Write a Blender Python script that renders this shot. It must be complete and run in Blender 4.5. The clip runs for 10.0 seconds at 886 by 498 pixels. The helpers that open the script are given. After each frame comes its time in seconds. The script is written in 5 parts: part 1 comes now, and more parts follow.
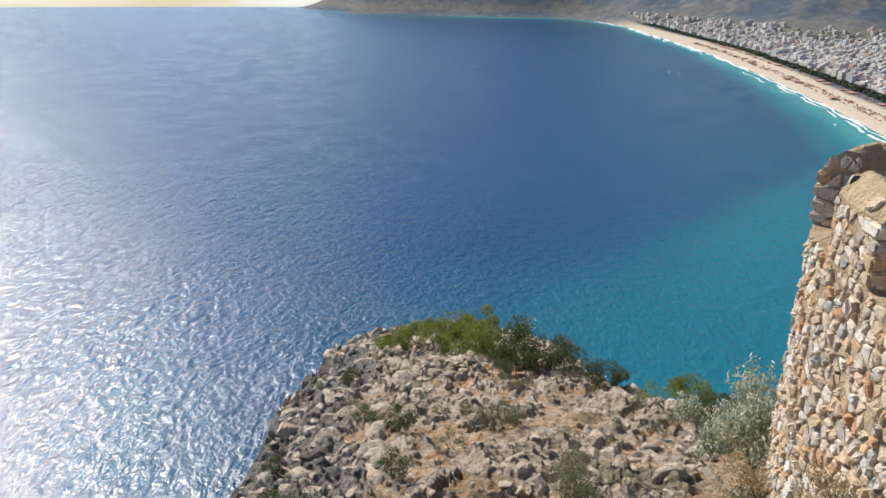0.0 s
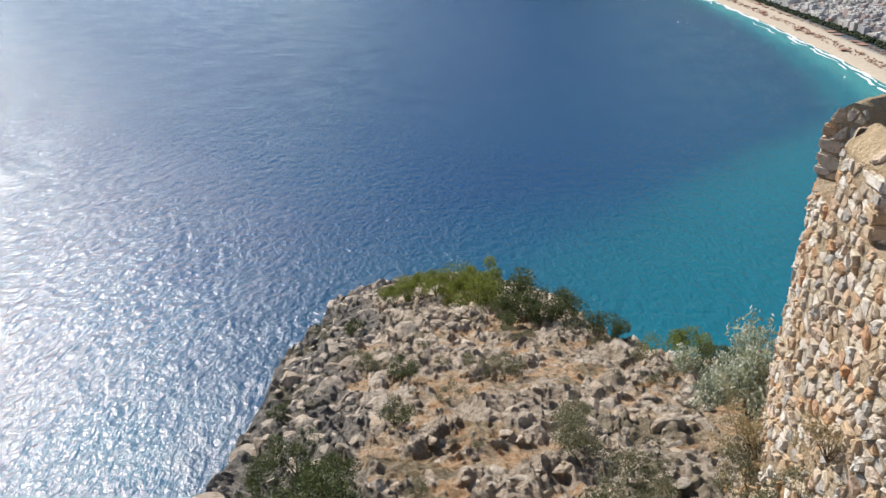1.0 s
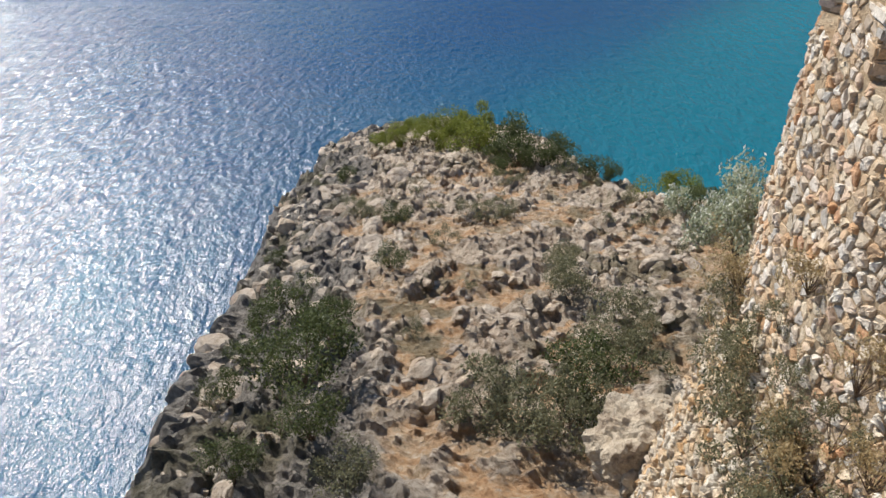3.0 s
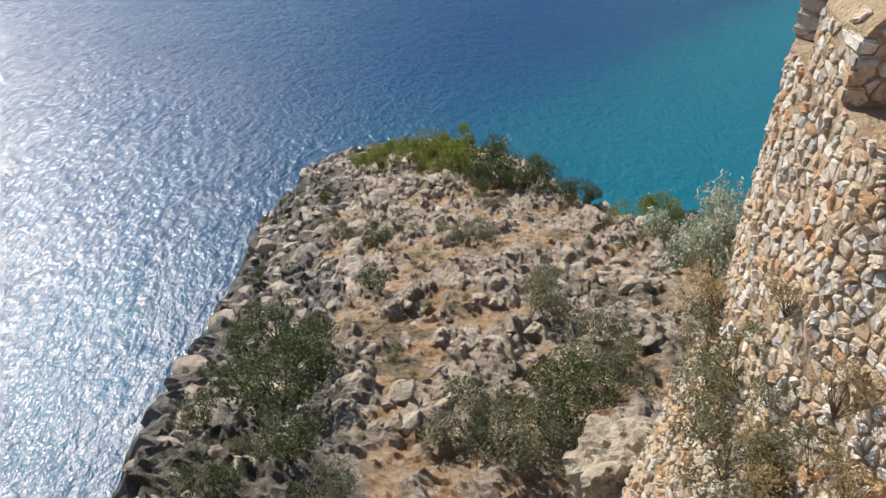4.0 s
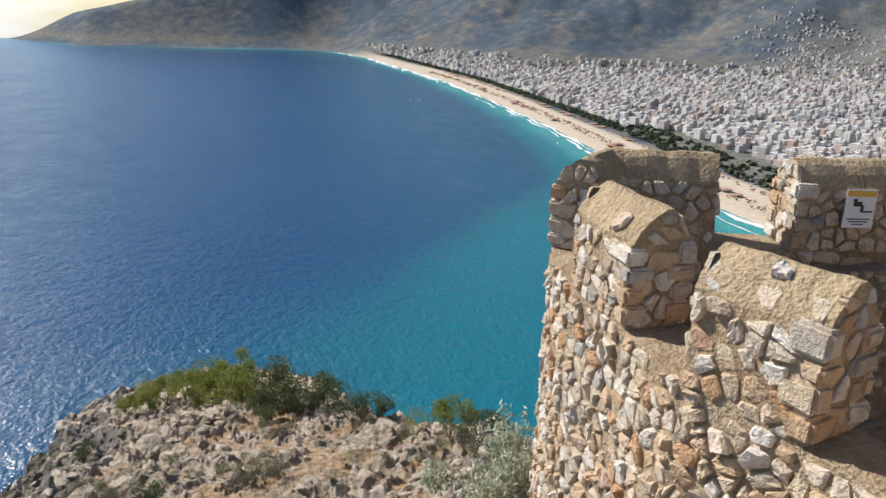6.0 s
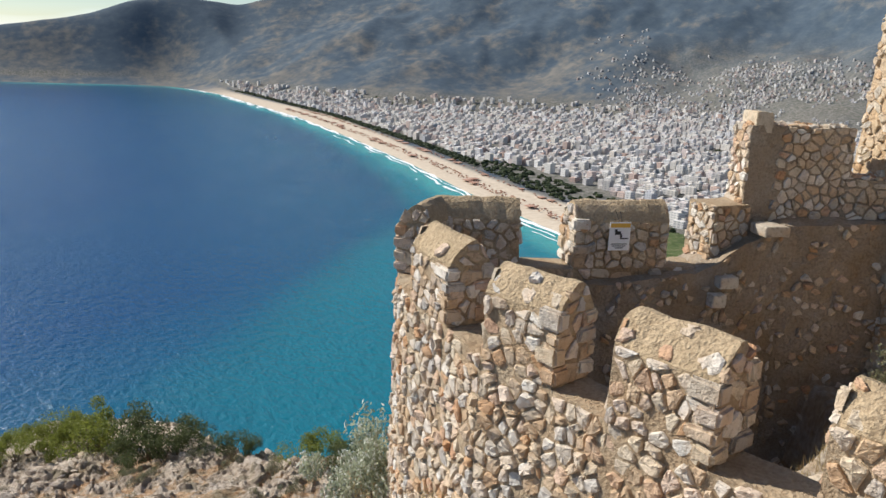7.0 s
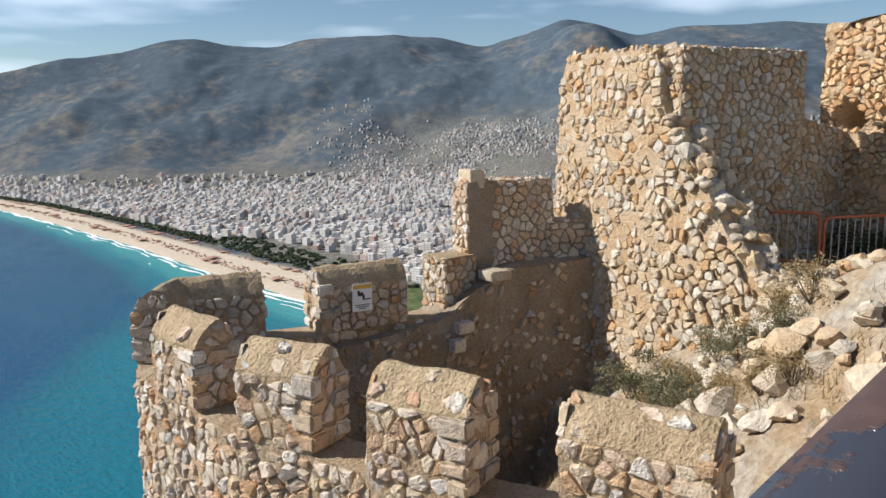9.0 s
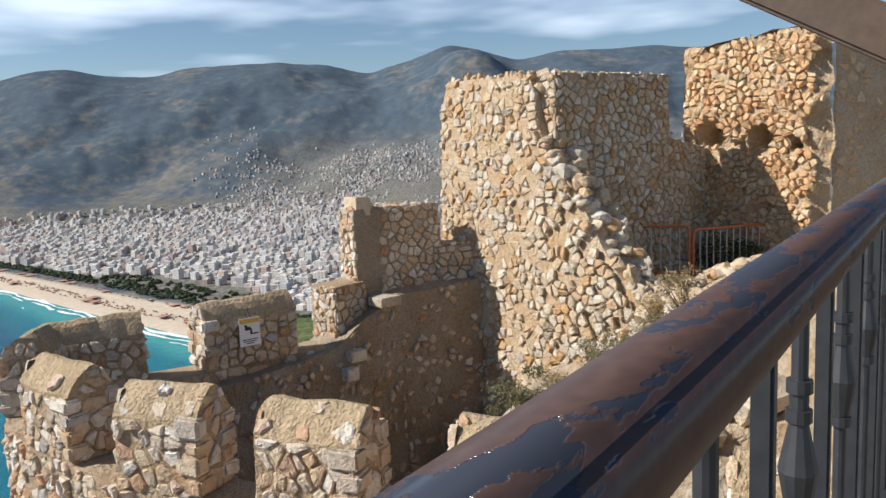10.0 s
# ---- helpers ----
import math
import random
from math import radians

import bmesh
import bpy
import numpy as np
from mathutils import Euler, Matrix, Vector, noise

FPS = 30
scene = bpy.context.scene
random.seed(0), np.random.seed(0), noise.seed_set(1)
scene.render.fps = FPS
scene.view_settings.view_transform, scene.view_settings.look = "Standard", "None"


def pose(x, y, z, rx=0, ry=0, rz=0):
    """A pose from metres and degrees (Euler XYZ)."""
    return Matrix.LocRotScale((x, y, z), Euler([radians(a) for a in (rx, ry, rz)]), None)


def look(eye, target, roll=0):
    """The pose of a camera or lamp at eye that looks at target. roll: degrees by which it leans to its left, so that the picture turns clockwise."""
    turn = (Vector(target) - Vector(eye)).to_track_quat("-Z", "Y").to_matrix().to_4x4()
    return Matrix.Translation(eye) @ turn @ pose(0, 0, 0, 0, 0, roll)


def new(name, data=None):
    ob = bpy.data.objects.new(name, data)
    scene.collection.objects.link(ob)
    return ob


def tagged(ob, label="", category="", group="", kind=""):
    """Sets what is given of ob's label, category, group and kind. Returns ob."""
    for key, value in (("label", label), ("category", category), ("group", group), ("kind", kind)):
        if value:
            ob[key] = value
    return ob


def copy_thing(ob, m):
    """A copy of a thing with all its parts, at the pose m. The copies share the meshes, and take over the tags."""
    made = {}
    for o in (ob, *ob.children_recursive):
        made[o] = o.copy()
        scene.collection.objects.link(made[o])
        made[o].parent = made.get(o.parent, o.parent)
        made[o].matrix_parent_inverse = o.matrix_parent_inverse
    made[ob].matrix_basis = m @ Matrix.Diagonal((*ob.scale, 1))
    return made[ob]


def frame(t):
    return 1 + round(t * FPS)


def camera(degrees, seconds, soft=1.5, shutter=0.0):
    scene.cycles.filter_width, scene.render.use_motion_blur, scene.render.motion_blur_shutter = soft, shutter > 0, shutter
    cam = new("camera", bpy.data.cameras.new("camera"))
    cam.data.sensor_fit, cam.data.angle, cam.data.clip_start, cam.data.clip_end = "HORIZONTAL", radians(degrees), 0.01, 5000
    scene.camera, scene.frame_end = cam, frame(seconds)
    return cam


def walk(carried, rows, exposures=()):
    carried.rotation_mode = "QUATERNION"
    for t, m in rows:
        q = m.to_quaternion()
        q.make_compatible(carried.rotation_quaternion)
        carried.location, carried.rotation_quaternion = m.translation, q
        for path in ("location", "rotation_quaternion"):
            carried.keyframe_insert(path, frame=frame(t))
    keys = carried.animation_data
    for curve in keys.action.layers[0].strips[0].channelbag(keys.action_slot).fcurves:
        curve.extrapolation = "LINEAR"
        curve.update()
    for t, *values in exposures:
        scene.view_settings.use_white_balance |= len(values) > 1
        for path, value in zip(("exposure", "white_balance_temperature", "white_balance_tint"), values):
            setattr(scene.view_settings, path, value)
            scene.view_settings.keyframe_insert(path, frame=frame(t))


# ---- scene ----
cam = camera(59.93, 10.0)
PATH = [
    (0, pose(-0.156, 0.290, -0.092, 70.20, 0, 0.00) @ pose(0, 0, 0, 0, 0, 0.83)),
    (0.5, pose(-0.146, 0.300, -0.096, 69.00, 0, -0.11) @ pose(0, 0, 0, 0, 0, 1.31)),
    (1, pose(-0.140, 0.280, -0.100, 66.62, 0, 0.20) @ pose(0, 0, 0, 0, 0, 1.12)),
    (1.5, pose(-0.160, 0.220, -0.100, 62.41, 0, 0.54) @ pose(0, 0, 0, 0, 0, 1.11)),
    (2, pose(-0.190, 0.190, -0.090, 57.83, 0, 0.48) @ pose(0, 0, 0, 0, 0, 0.18)),
    (2.5, pose(-0.180, 0.210, -0.103, 55.12, 0, -0.13) @ pose(0, 0, 0, 0, 0, 0.48)),
    (4, pose(-0.161, 0.239, -0.124, 56.83, 0, -2.35) @ pose(0, 0, 0, 0, 0, 2.00)),
    (4.5, pose(-0.130, 0.240, -0.130, 61.10, 0, -3.88) @ pose(0, 0, 0, 0, 0, 2.82)),
    (5, pose(0.155, 1.595, -0.679, 66.57, 0, -8.01) @ pose(0, 0, 0, 0, 0, 1.14)),
    (5.5, pose(0.540, 2.457, -0.799, 70.48, 0, -14.26) @ pose(0, 0, 0, 0, 0, 1.74)),
    (6, pose(0.870, 2.426, -0.615, 72.73, 0, -18.65) @ pose(0, 0, 0, 0, 0, 1.60)),
    (6.2, pose(0.803, 1.994, -0.430, 73.39, 0, -21.02) @ pose(0, 0, 0, 0, 0, 1.81)),
    (7.3, pose(-0.060, 0.175, -0.045, 76.47, 0, -32.05) @ pose(0, 0, 0, 0, 0, 2.53)),
    (7.5, pose(-0.046, 0.180, -0.050, 76.78, 0, -34.13) @ pose(0, 0, 0, 0, 0, 2.44)),
    (8, pose(-0.036, 0.160, -0.045, 77.99, 0, -39.24) @ pose(0, 0, 0, 0, 0, 1.66)),
    (8.5, pose(-0.040, 0.125, -0.030, 80.12, 0, -43.87) @ pose(0, 0, 0, 0, 0, 1.17)),
    (9, pose(-0.036, 0.102, -0.023, 81.13, 0, -48.12) @ pose(0, 0, 0, 0, 0, -0.58)),
    (9.5, pose(-0.033, 0.061, -0.012, 81.92, 0, -51.94) @ pose(0, 0, 0, 0, 0, -1.62)),
    (10, pose(0.000, 0.000, 0.000, 82.78, 0, -56.08) @ pose(0, 0, 0, 0, 0, -2.25)),
]
walk(cam, PATH, exposures=[(0.0, 0.2)])

# ---- daylight ----
SUN_YAW, SUN_UP = 39.0, 38.0
SUN_WAY = Vector((-math.sin(radians(SUN_YAW)) * math.cos(radians(SUN_UP)),
                  math.cos(radians(SUN_YAW)) * math.cos(radians(SUN_UP)), math.sin(radians(SUN_UP))))
sun = new("sun", bpy.data.lights.new("sun", "SUN"))
sun.data.energy, sun.data.angle, sun.data.color = 5.4, radians(0.6), (1.0, 0.95, 0.87)
sun.matrix_world = look((0, 0, 300), Vector((0, 0, 300)) - SUN_WAY)

world = bpy.data.worlds.new("sky")
scene.world = world
world.use_nodes = True
wn, wl = world.node_tree.nodes, world.node_tree.links
wn.clear()
w_out, w_bg, w_sky = wn.new("ShaderNodeOutputWorld"), wn.new("ShaderNodeBackground"), wn.new("ShaderNodeTexSky")
w_sky.sky_type, w_sky.sun_disc = "NISHITA", False
w_sky.sun_elevation, w_sky.sun_rotation = radians(SUN_UP), radians(-SUN_YAW)
w_sky.dust_density, w_sky.air_density, w_sky.ozone_density = 0.05, 1.0, 3.6
# thin high cloud, streaked along the horizon
w_tc, w_map, w_noise = wn.new("ShaderNodeTexCoord"), wn.new("ShaderNodeMapping"), wn.new("ShaderNodeTexNoise")
w_map.inputs["Scale"].default_value = (1.6, 1.6, 9.0)
w_noise.inputs["Scale"].default_value, w_noise.inputs["Detail"].default_value = 1.7, 3.5
w_ramp, w_mix = wn.new("ShaderNodeValToRGB"), wn.new("ShaderNodeMixRGB")
w_ramp.color_ramp.elements[0].position, w_ramp.color_ramp.elements[1].position = 0.44, 0.76
w_mix.inputs["Color2"].default_value = (12.6, 14.2, 16.8, 1)
wl.new(w_tc.outputs["Generated"], w_map.inputs["Vector"])
wl.new(w_map.outputs["Vector"], w_noise.inputs["Vector"])
wl.new(w_noise.outputs["Fac"], w_ramp.inputs["Fac"])
w_sep, w_low, w_mul = wn.new("ShaderNodeSeparateXYZ"), wn.new("ShaderNodeMapRange"), wn.new("ShaderNodeMath")
w_low.inputs["From Min"].default_value, w_low.inputs["From Max"].default_value = 0.45, 0.12  # the cloud lies low over the mountains
w_mul.operation = "MULTIPLY"
wl.new(w_tc.outputs["Generated"], w_sep.inputs["Vector"])
wl.new(w_sep.outputs["Z"], w_low.inputs["Value"])
wl.new(w_low.outputs["Result"], w_mul.inputs[0])
wl.new(w_ramp.outputs["Color"], w_mul.inputs[1])
wl.new(w_mul.outputs["Value"], w_mix.inputs["Fac"])
wl.new(w_sky.outputs["Color"], w_mix.inputs["Color1"])
wl.new(w_mix.outputs["Color"], w_bg.inputs["Color"])
wl.new(w_bg.outputs["Background"], w_out.inputs["Surface"])
w_bg.inputs["Strength"].default_value = 0.085


# ---- materials ----
class Mat:
    """A node material with a few short ways to wire it."""

    def __init__(self, name, rough=0.8, metal=0.0, spec=0.5):
        self.m = bpy.data.materials.new(name)
        self.m.use_nodes = True
        self.n, self.l = self.m.node_tree.nodes, self.m.node_tree.links
        self.b = self.n["Principled BSDF"]
        self.b.inputs["Roughness"].default_value, self.b.inputs["Metallic"].default_value = rough, metal
        self.b.inputs["Specular IOR Level"].default_value = spec
        self.tc = self.n.new("ShaderNodeTexCoord")

    def noise(self, scale, detail=4.0, rough=0.55, coord="Object", stretch=None):
        t = self.n.new("ShaderNodeTexNoise")
        t.inputs["Scale"].default_value, t.inputs["Detail"].default_value, t.inputs["Roughness"].default_value = scale, detail, rough
        if coord == "World":
            src = self.n.new("ShaderNodeNewGeometry").outputs["Position"]
        else:
            src = self.tc.outputs[coord]
        if stretch:
            mp = self.n.new("ShaderNodeMapping")
            mp.inputs["Scale"].default_value = stretch
            self.l.new(src, mp.inputs["Vector"])
            src = mp.outputs["Vector"]
        self.l.new(src, t.inputs["Vector"])
        return t.outputs["Fac"]

    def ramp(self, fac, *stops):
        r = self.n.new("ShaderNodeValToRGB")
        e = r.color_ramp.elements
        while len(e) < len(stops):
            e.new(0.5)
        for el, (p, c) in zip(e, stops):
            el.position, el.color = p, (*c, 1) if len(c) == 3 else c
        self.l.new(fac, r.inputs["Fac"])
        return r.outputs["Color"]

    def mix(self, fac, a, b, mode="MIX"):
        x = self.n.new("ShaderNodeMixRGB")
        x.blend_type = mode
        for sock, v in zip(("Fac", "Color1", "Color2"), (fac, a, b)):
            if isinstance(v, (int, float)):
                x.inputs[sock].default_value = v
            elif isinstance(v, tuple):
                x.inputs[sock].default_value = (*v, 1)
            else:
                self.l.new(v, x.inputs[sock])
        return x.outputs["Color"]

    def math(self, op, a, b=0.0):
        x = self.n.new("ShaderNodeMath")
        x.operation = op
        for k, v in enumerate((a, b)):
            if isinstance(v, (int, float)):
                x.inputs[k].default_value = v
            else:
                self.l.new(v, x.inputs[k])
        return x.outputs["Value"]

    def each(self):
        """A random value for each piece, whether an object of its own or an island of a joined mesh."""
        a = self.n.new("ShaderNodeObjectInfo").outputs["Random"]
        b = self.n.new("ShaderNodeNewGeometry").outputs["Random Per Island"]
        return self.math("FRACT", self.math("ADD", a, b))

    def colour(self, c):
        if isinstance(c, tuple):
            self.b.inputs["Base Color"].default_value = (*c, 1)
        else:
            self.l.new(c, self.b.inputs["Base Color"])
        return self

    def rough(self, v):
        self.l.new(v, self.b.inputs["Roughness"])
        return self

    def bump(self, height, strength=0.5, distance=0.02):
        x = self.n.new("ShaderNodeBump")
        x.inputs["Strength"].default_value, x.inputs["Distance"].default_value = strength, distance
        self.l.new(height, x.inputs["Height"])
        self.l.new(x.outputs["Normal"], self.b.inputs["Normal"])
        return self


def stone_mat(name, stops, grain=14.0):
    m = Mat(name, 0.9, spec=0.25)
    base = m.ramp(m.each(), *stops)
    n1, n2 = m.noise(grain, 5, 0.65, "World"), m.noise(3.5, 3, 0.5, "World")
    c = m.mix(0.85, base, m.ramp(n1, (0.28, (0.45, 0.40, 0.35)), (0.5, (0.95, 0.93, 0.9)), (0.75, (1.0, 1.0, 1.0))), "MULTIPLY")
    c = m.mix(m.math("MULTIPLY", m.ramp(n2, (0.5, (0, 0, 0)), (0.72, (1, 1, 1))), 0.5), c, (0.50, 0.31, 0.16))
    m.colour(c).bump(m.math("ADD", n1, m.noise(45, 3, 0.6, "World")), 1.0, 0.02)
    return m.m


STONE = stone_mat("rubble_stone", [(0.0, (0.66, 0.60, 0.52)), (0.18, (0.58, 0.42, 0.27)), (0.32, (0.78, 0.74, 0.67)), (0.46, (0.55, 0.33, 0.18)),
                                   (0.6, (0.68, 0.58, 0.44)), (0.74, (0.60, 0.51, 0.40)), (0.80, (0.44, 0.41, 0.38)), (0.88, (0.80, 0.76, 0.69)), (1.0, (0.56, 0.31, 0.17))])
PALE = stone_mat("pale_tower_stone", [(0.0, (0.66, 0.58, 0.46)), (0.25, (0.60, 0.46, 0.30)), (0.45, (0.70, 0.64, 0.54)), (0.6, (0.60, 0.38, 0.19)),
                                      (0.8, (0.52, 0.46, 0.38)), (1.0, (0.74, 0.69, 0.60))])
RUDDY = stone_mat("ruddy_tower_stone", [(0.0, (0.74, 0.54, 0.33)), (0.3, (0.72, 0.45, 0.24)), (0.6, (0.78, 0.64, 0.44)), (1.0, (0.66, 0.38, 0.19))])


def mortar_mat(name, light, dark):
    m = Mat(name, 0.95, spec=0.15)
    n1, n2 = m.noise(1.7, 5, 0.6, "World"), m.noise(26, 4, 0.6, "World")
    c = m.mix(m.ramp(n1, (0.35, (0, 0, 0)), (0.68, (1, 1, 1))), light, dark)
    c = m.mix(0.6, c, m.ramp(n2, (0.3, (0.55, 0.5, 0.45)), (0.6, (1, 1, 1))), "MULTIPLY")
    m.colour(c).bump(m.math("ADD", m.noise(9, 5, 0.65, "World"), n2), 1.0, 0.045)
    return m.m


MORTAR = mortar_mat("lime_mortar", (0.50, 0.40, 0.28), (0.40, 0.28, 0.17))
CAP = mortar_mat("weathered_cap_render", (0.56, 0.43, 0.28), (0.42, 0.32, 0.20))
OCHRE = mortar_mat("ochre_mortar", (0.62, 0.50, 0.36), (0.55, 0.37, 0.21))
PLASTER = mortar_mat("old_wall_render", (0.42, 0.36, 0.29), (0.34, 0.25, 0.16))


def rock_mat():
    m = Mat("limestone_karst", 0.92, spec=0.2)
    n1, n2, n3 = m.noise(0.7, 6, 0.65, "World"), m.noise(3.2, 7, 0.72, "World"), m.noise(0.16, 4, 0.6, "World")
    rock = m.ramp(n2, (0.31, (0.19, 0.145, 0.11)), (0.41, (0.48, 0.38, 0.295)), (0.52, (0.70, 0.60, 0.495)), (0.72, (0.80, 0.735, 0.655)))
    rock = m.mix(0.8, rock, m.ramp(m.noise(0.3, 5, 0.6, "World"), (0.36, (0.60, 0.56, 0.52)), (0.5, (1, 0.95, 0.88)), (0.66, (1, 1, 1))), "MULTIPLY")
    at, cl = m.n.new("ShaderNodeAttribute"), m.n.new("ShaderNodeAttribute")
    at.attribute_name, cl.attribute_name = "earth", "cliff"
    # seaward cliff: greyer rock, its shaded look darkened into the ramp as well
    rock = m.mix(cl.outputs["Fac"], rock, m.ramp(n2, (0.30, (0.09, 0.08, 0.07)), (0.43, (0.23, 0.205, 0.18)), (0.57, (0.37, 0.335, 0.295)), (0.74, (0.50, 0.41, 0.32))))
    # red earth between the outcrops, paler and strewn with chips where it is dry
    soil = m.ramp(n2, (0.3, (0.38, 0.20, 0.10)), (0.48, (0.62, 0.38, 0.21)), (0.62, (0.68, 0.50, 0.33)), (0.74, (0.76, 0.66, 0.53)))
    dry = m.ramp(n1, (0.40, (0, 0, 0)), (0.60, (1, 1, 1)))
    soil = m.mix(dry, soil, m.ramp(n2, (0.34, (0.30, 0.22, 0.14)), (0.52, (0.60, 0.46, 0.32)), (0.66, (0.74, 0.66, 0.55))))
    edge = m.ramp(m.math("ADD", at.outputs["Fac"], m.math("MULTIPLY", m.math("SUBTRACT", n1, 0.5), 0.9)), (0.44, (0, 0, 0)), (0.58, (1, 1, 1)))
    c = m.mix(edge, rock, soil)
    scrub = m.ramp(m.math("ADD", n3, m.math("MULTIPLY", n1, 0.35)), (0.70, (0, 0, 0)), (0.78, (1, 1, 1)))
    c = m.mix(m.math("MULTIPLY", scrub, 0.6), c, m.ramp(n2, (0.3, (0.09, 0.085, 0.04)), (0.7, (0.24, 0.20, 0.11))))
    m.colour(c).bump(m.math("ADD", n2, m.noise(10, 5, 0.75, "World")), 1.0, 0.30)
    return m.m


ROCK = rock_mat()


def boulder_mat():
    m = Mat("pale_boulder_rock", 0.92, spec=0.2)
    n2 = m.noise(1.6, 7, 0.7, "World")
    c = m.ramp(n2, (0.34, (0.20, 0.15, 0.11)), (0.46, (0.48, 0.39, 0.29)), (0.62, (0.62, 0.53, 0.41)), (0.75, (0.56, 0.36, 0.21)))
    m.colour(c).bump(m.math("ADD", n2, m.noise(8, 5, 0.7, "World")), 1.0, 0.15)
    return m.m


BOULDER = boulder_mat()


def leaf_mat(name, a, b, rough=0.6, thin=0.4):
    """Leaves that let part of the light through."""
    m = Mat(name, rough, spec=0.3)
    c = m.mix(m.each(), a, b)
    m.colour(c)
    t, x = m.n.new("ShaderNodeBsdfTranslucent"), m.n.new("ShaderNodeMixShader")
    m.l.new(m.mix(0.5, c, tuple(min(1.0, v * 1.5) for v in b)), t.inputs["Color"])
    x.inputs["Fac"].default_value = thin
    m.l.new(m.b.outputs["BSDF"], x.inputs[1])
    m.l.new(t.outputs["BSDF"], x.inputs[2])
    m.l.new(x.outputs["Shader"], m.n["Material Output"].inputs["Surface"])
    return m.m


PINE = leaf_mat("pine_needles", (0.075, 0.105, 0.02), (0.24, 0.26, 0.05), thin=0.35)
DARKLEAF = leaf_mat("carob_leaves", (0.04, 0.055, 0.02), (0.12, 0.14, 0.05), thin=0.25)
SCRUB = leaf_mat("maquis_leaves", (0.09, 0.095, 0.05), (0.23, 0.22, 0.13), thin=0.3)
SILVER = leaf_mat("silvery_leaves", (0.20, 0.23, 0.14), (0.42, 0.44, 0.32))
DRY = leaf_mat("dry_twigs_and_grass", (0.24, 0.17, 0.09), (0.45, 0.36, 0.20))
FLOWER = leaf_mat("white_blossom", (0.6, 0.6, 0.5), (0.8, 0.8, 0.72))
BARK = Mat("bark", 0.9).colour((0.13, 0.09, 0.06)).m


def plain(name, c, rough=0.7, metal=0.0, var=0.25, scale=8.0):
    m = Mat(name, rough, metal)
    n = m.noise(scale, 4, 0.6, "World")
    m.colour(m.mix(var, c, m.ramp(n, (0.3, tuple(v * 0.5 for v in c)), (0.7, tuple(min(1, v * 1.4) for v in c)))))
    return m.m


def sea_mat():
    m = Mat("sea_water", 0.12, spec=0.9)
    m.b.inputs["IOR"].default_value = 1.33
    at = m.n.new("ShaderNodeAttribute")
    at.attribute_name = "shallow"
    n0 = m.noise(0.004, 3, 0.5, "World")
    sh = m.math("ADD", at.outputs["Fac"], m.math("MULTIPLY", m.math("SUBTRACT", n0, 0.5), 0.25))
    m.colour(m.ramp(sh, (0.0, (0.000, 0.044, 0.135)), (0.42, (0.000, 0.074, 0.155)), (0.60, (0.000, 0.114, 0.172)), (0.86, (0.000, 0.178, 0.232)), (1.0, (0.05, 0.34, 0.34))))
    w1 = m.noise(0.16, 5, 0.6, "World", (1.0, 0.6, 1.0))
    w2 = m.noise(0.75, 3, 0.55, "World")
    m.bump(m.math("ADD", w1, m.math("MULTIPLY", w2, 0.15)), 1.0, 2.1)
    m.rough(m.ramp(m.noise(0.02, 3, 0.5, "World"), (0.3, (0.17, 0.17, 0.17)), (0.7, (0.24, 0.24, 0.24))))
    return m.m


SEA = sea_mat()


def land_mat():
    m = Mat("hazed_coast_land", 0.95, spec=0.1)
    n1, n2, n3 = m.noise(0.0035, 6, 0.6, "World"), m.noise(0.02, 5, 0.65, "World"), m.noise(0.11, 3, 0.6, "World")
    # blue-grey air haze over the far slopes is mixed into both colours
    hazed_wood = m.ramp(n2, (0.3, (0.062, 0.088, 0.118)), (0.5, (0.078, 0.106, 0.135)), (0.68, (0.100, 0.127, 0.148)))
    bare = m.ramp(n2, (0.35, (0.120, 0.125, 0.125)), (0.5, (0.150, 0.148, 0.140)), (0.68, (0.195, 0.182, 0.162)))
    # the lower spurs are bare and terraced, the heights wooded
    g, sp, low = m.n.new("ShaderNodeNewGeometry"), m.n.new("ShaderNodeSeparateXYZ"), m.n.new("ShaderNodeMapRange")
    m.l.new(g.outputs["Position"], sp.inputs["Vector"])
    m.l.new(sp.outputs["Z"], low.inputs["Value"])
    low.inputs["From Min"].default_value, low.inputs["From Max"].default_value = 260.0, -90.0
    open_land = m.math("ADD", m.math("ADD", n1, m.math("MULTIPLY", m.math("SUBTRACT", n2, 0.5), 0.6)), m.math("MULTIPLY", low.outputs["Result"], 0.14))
    slope = m.mix(m.ramp(open_land, (0.55, (0, 0, 0)), (0.75, (1, 1, 1))), hazed_wood, bare)
    town = m.ramp(n3, (0.3, (0.07, 0.085, 0.06)), (0.5, (0.16, 0.15, 0.13)), (0.7, (0.28, 0.26, 0.23)))
    a1, a2 = m.n.new("ShaderNodeAttribute"), m.n.new("ShaderNodeAttribute")
    a1.attribute_name, a2.attribute_name = "town", "beach"
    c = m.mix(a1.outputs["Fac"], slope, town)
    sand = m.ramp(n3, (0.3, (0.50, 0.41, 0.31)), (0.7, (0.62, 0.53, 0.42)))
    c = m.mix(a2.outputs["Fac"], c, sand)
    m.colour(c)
    return m.m


LAND = land_mat()


def house_mat():
    m = Mat("painted_render", 0.85, spec=0.2)
    m.colour(m.ramp(m.each(), (0.0, (0.80, 0.78, 0.74)), (0.3, (0.70, 0.66, 0.60)), (0.5, (0.78, 0.72, 0.62)), (0.68, (0.50, 0.47, 0.44)),
                    (0.8, (0.66, 0.48, 0.38)), (0.9, (0.82, 0.81, 0.80)), (1.0, (0.42, 0.44, 0.48))))
    return m.m


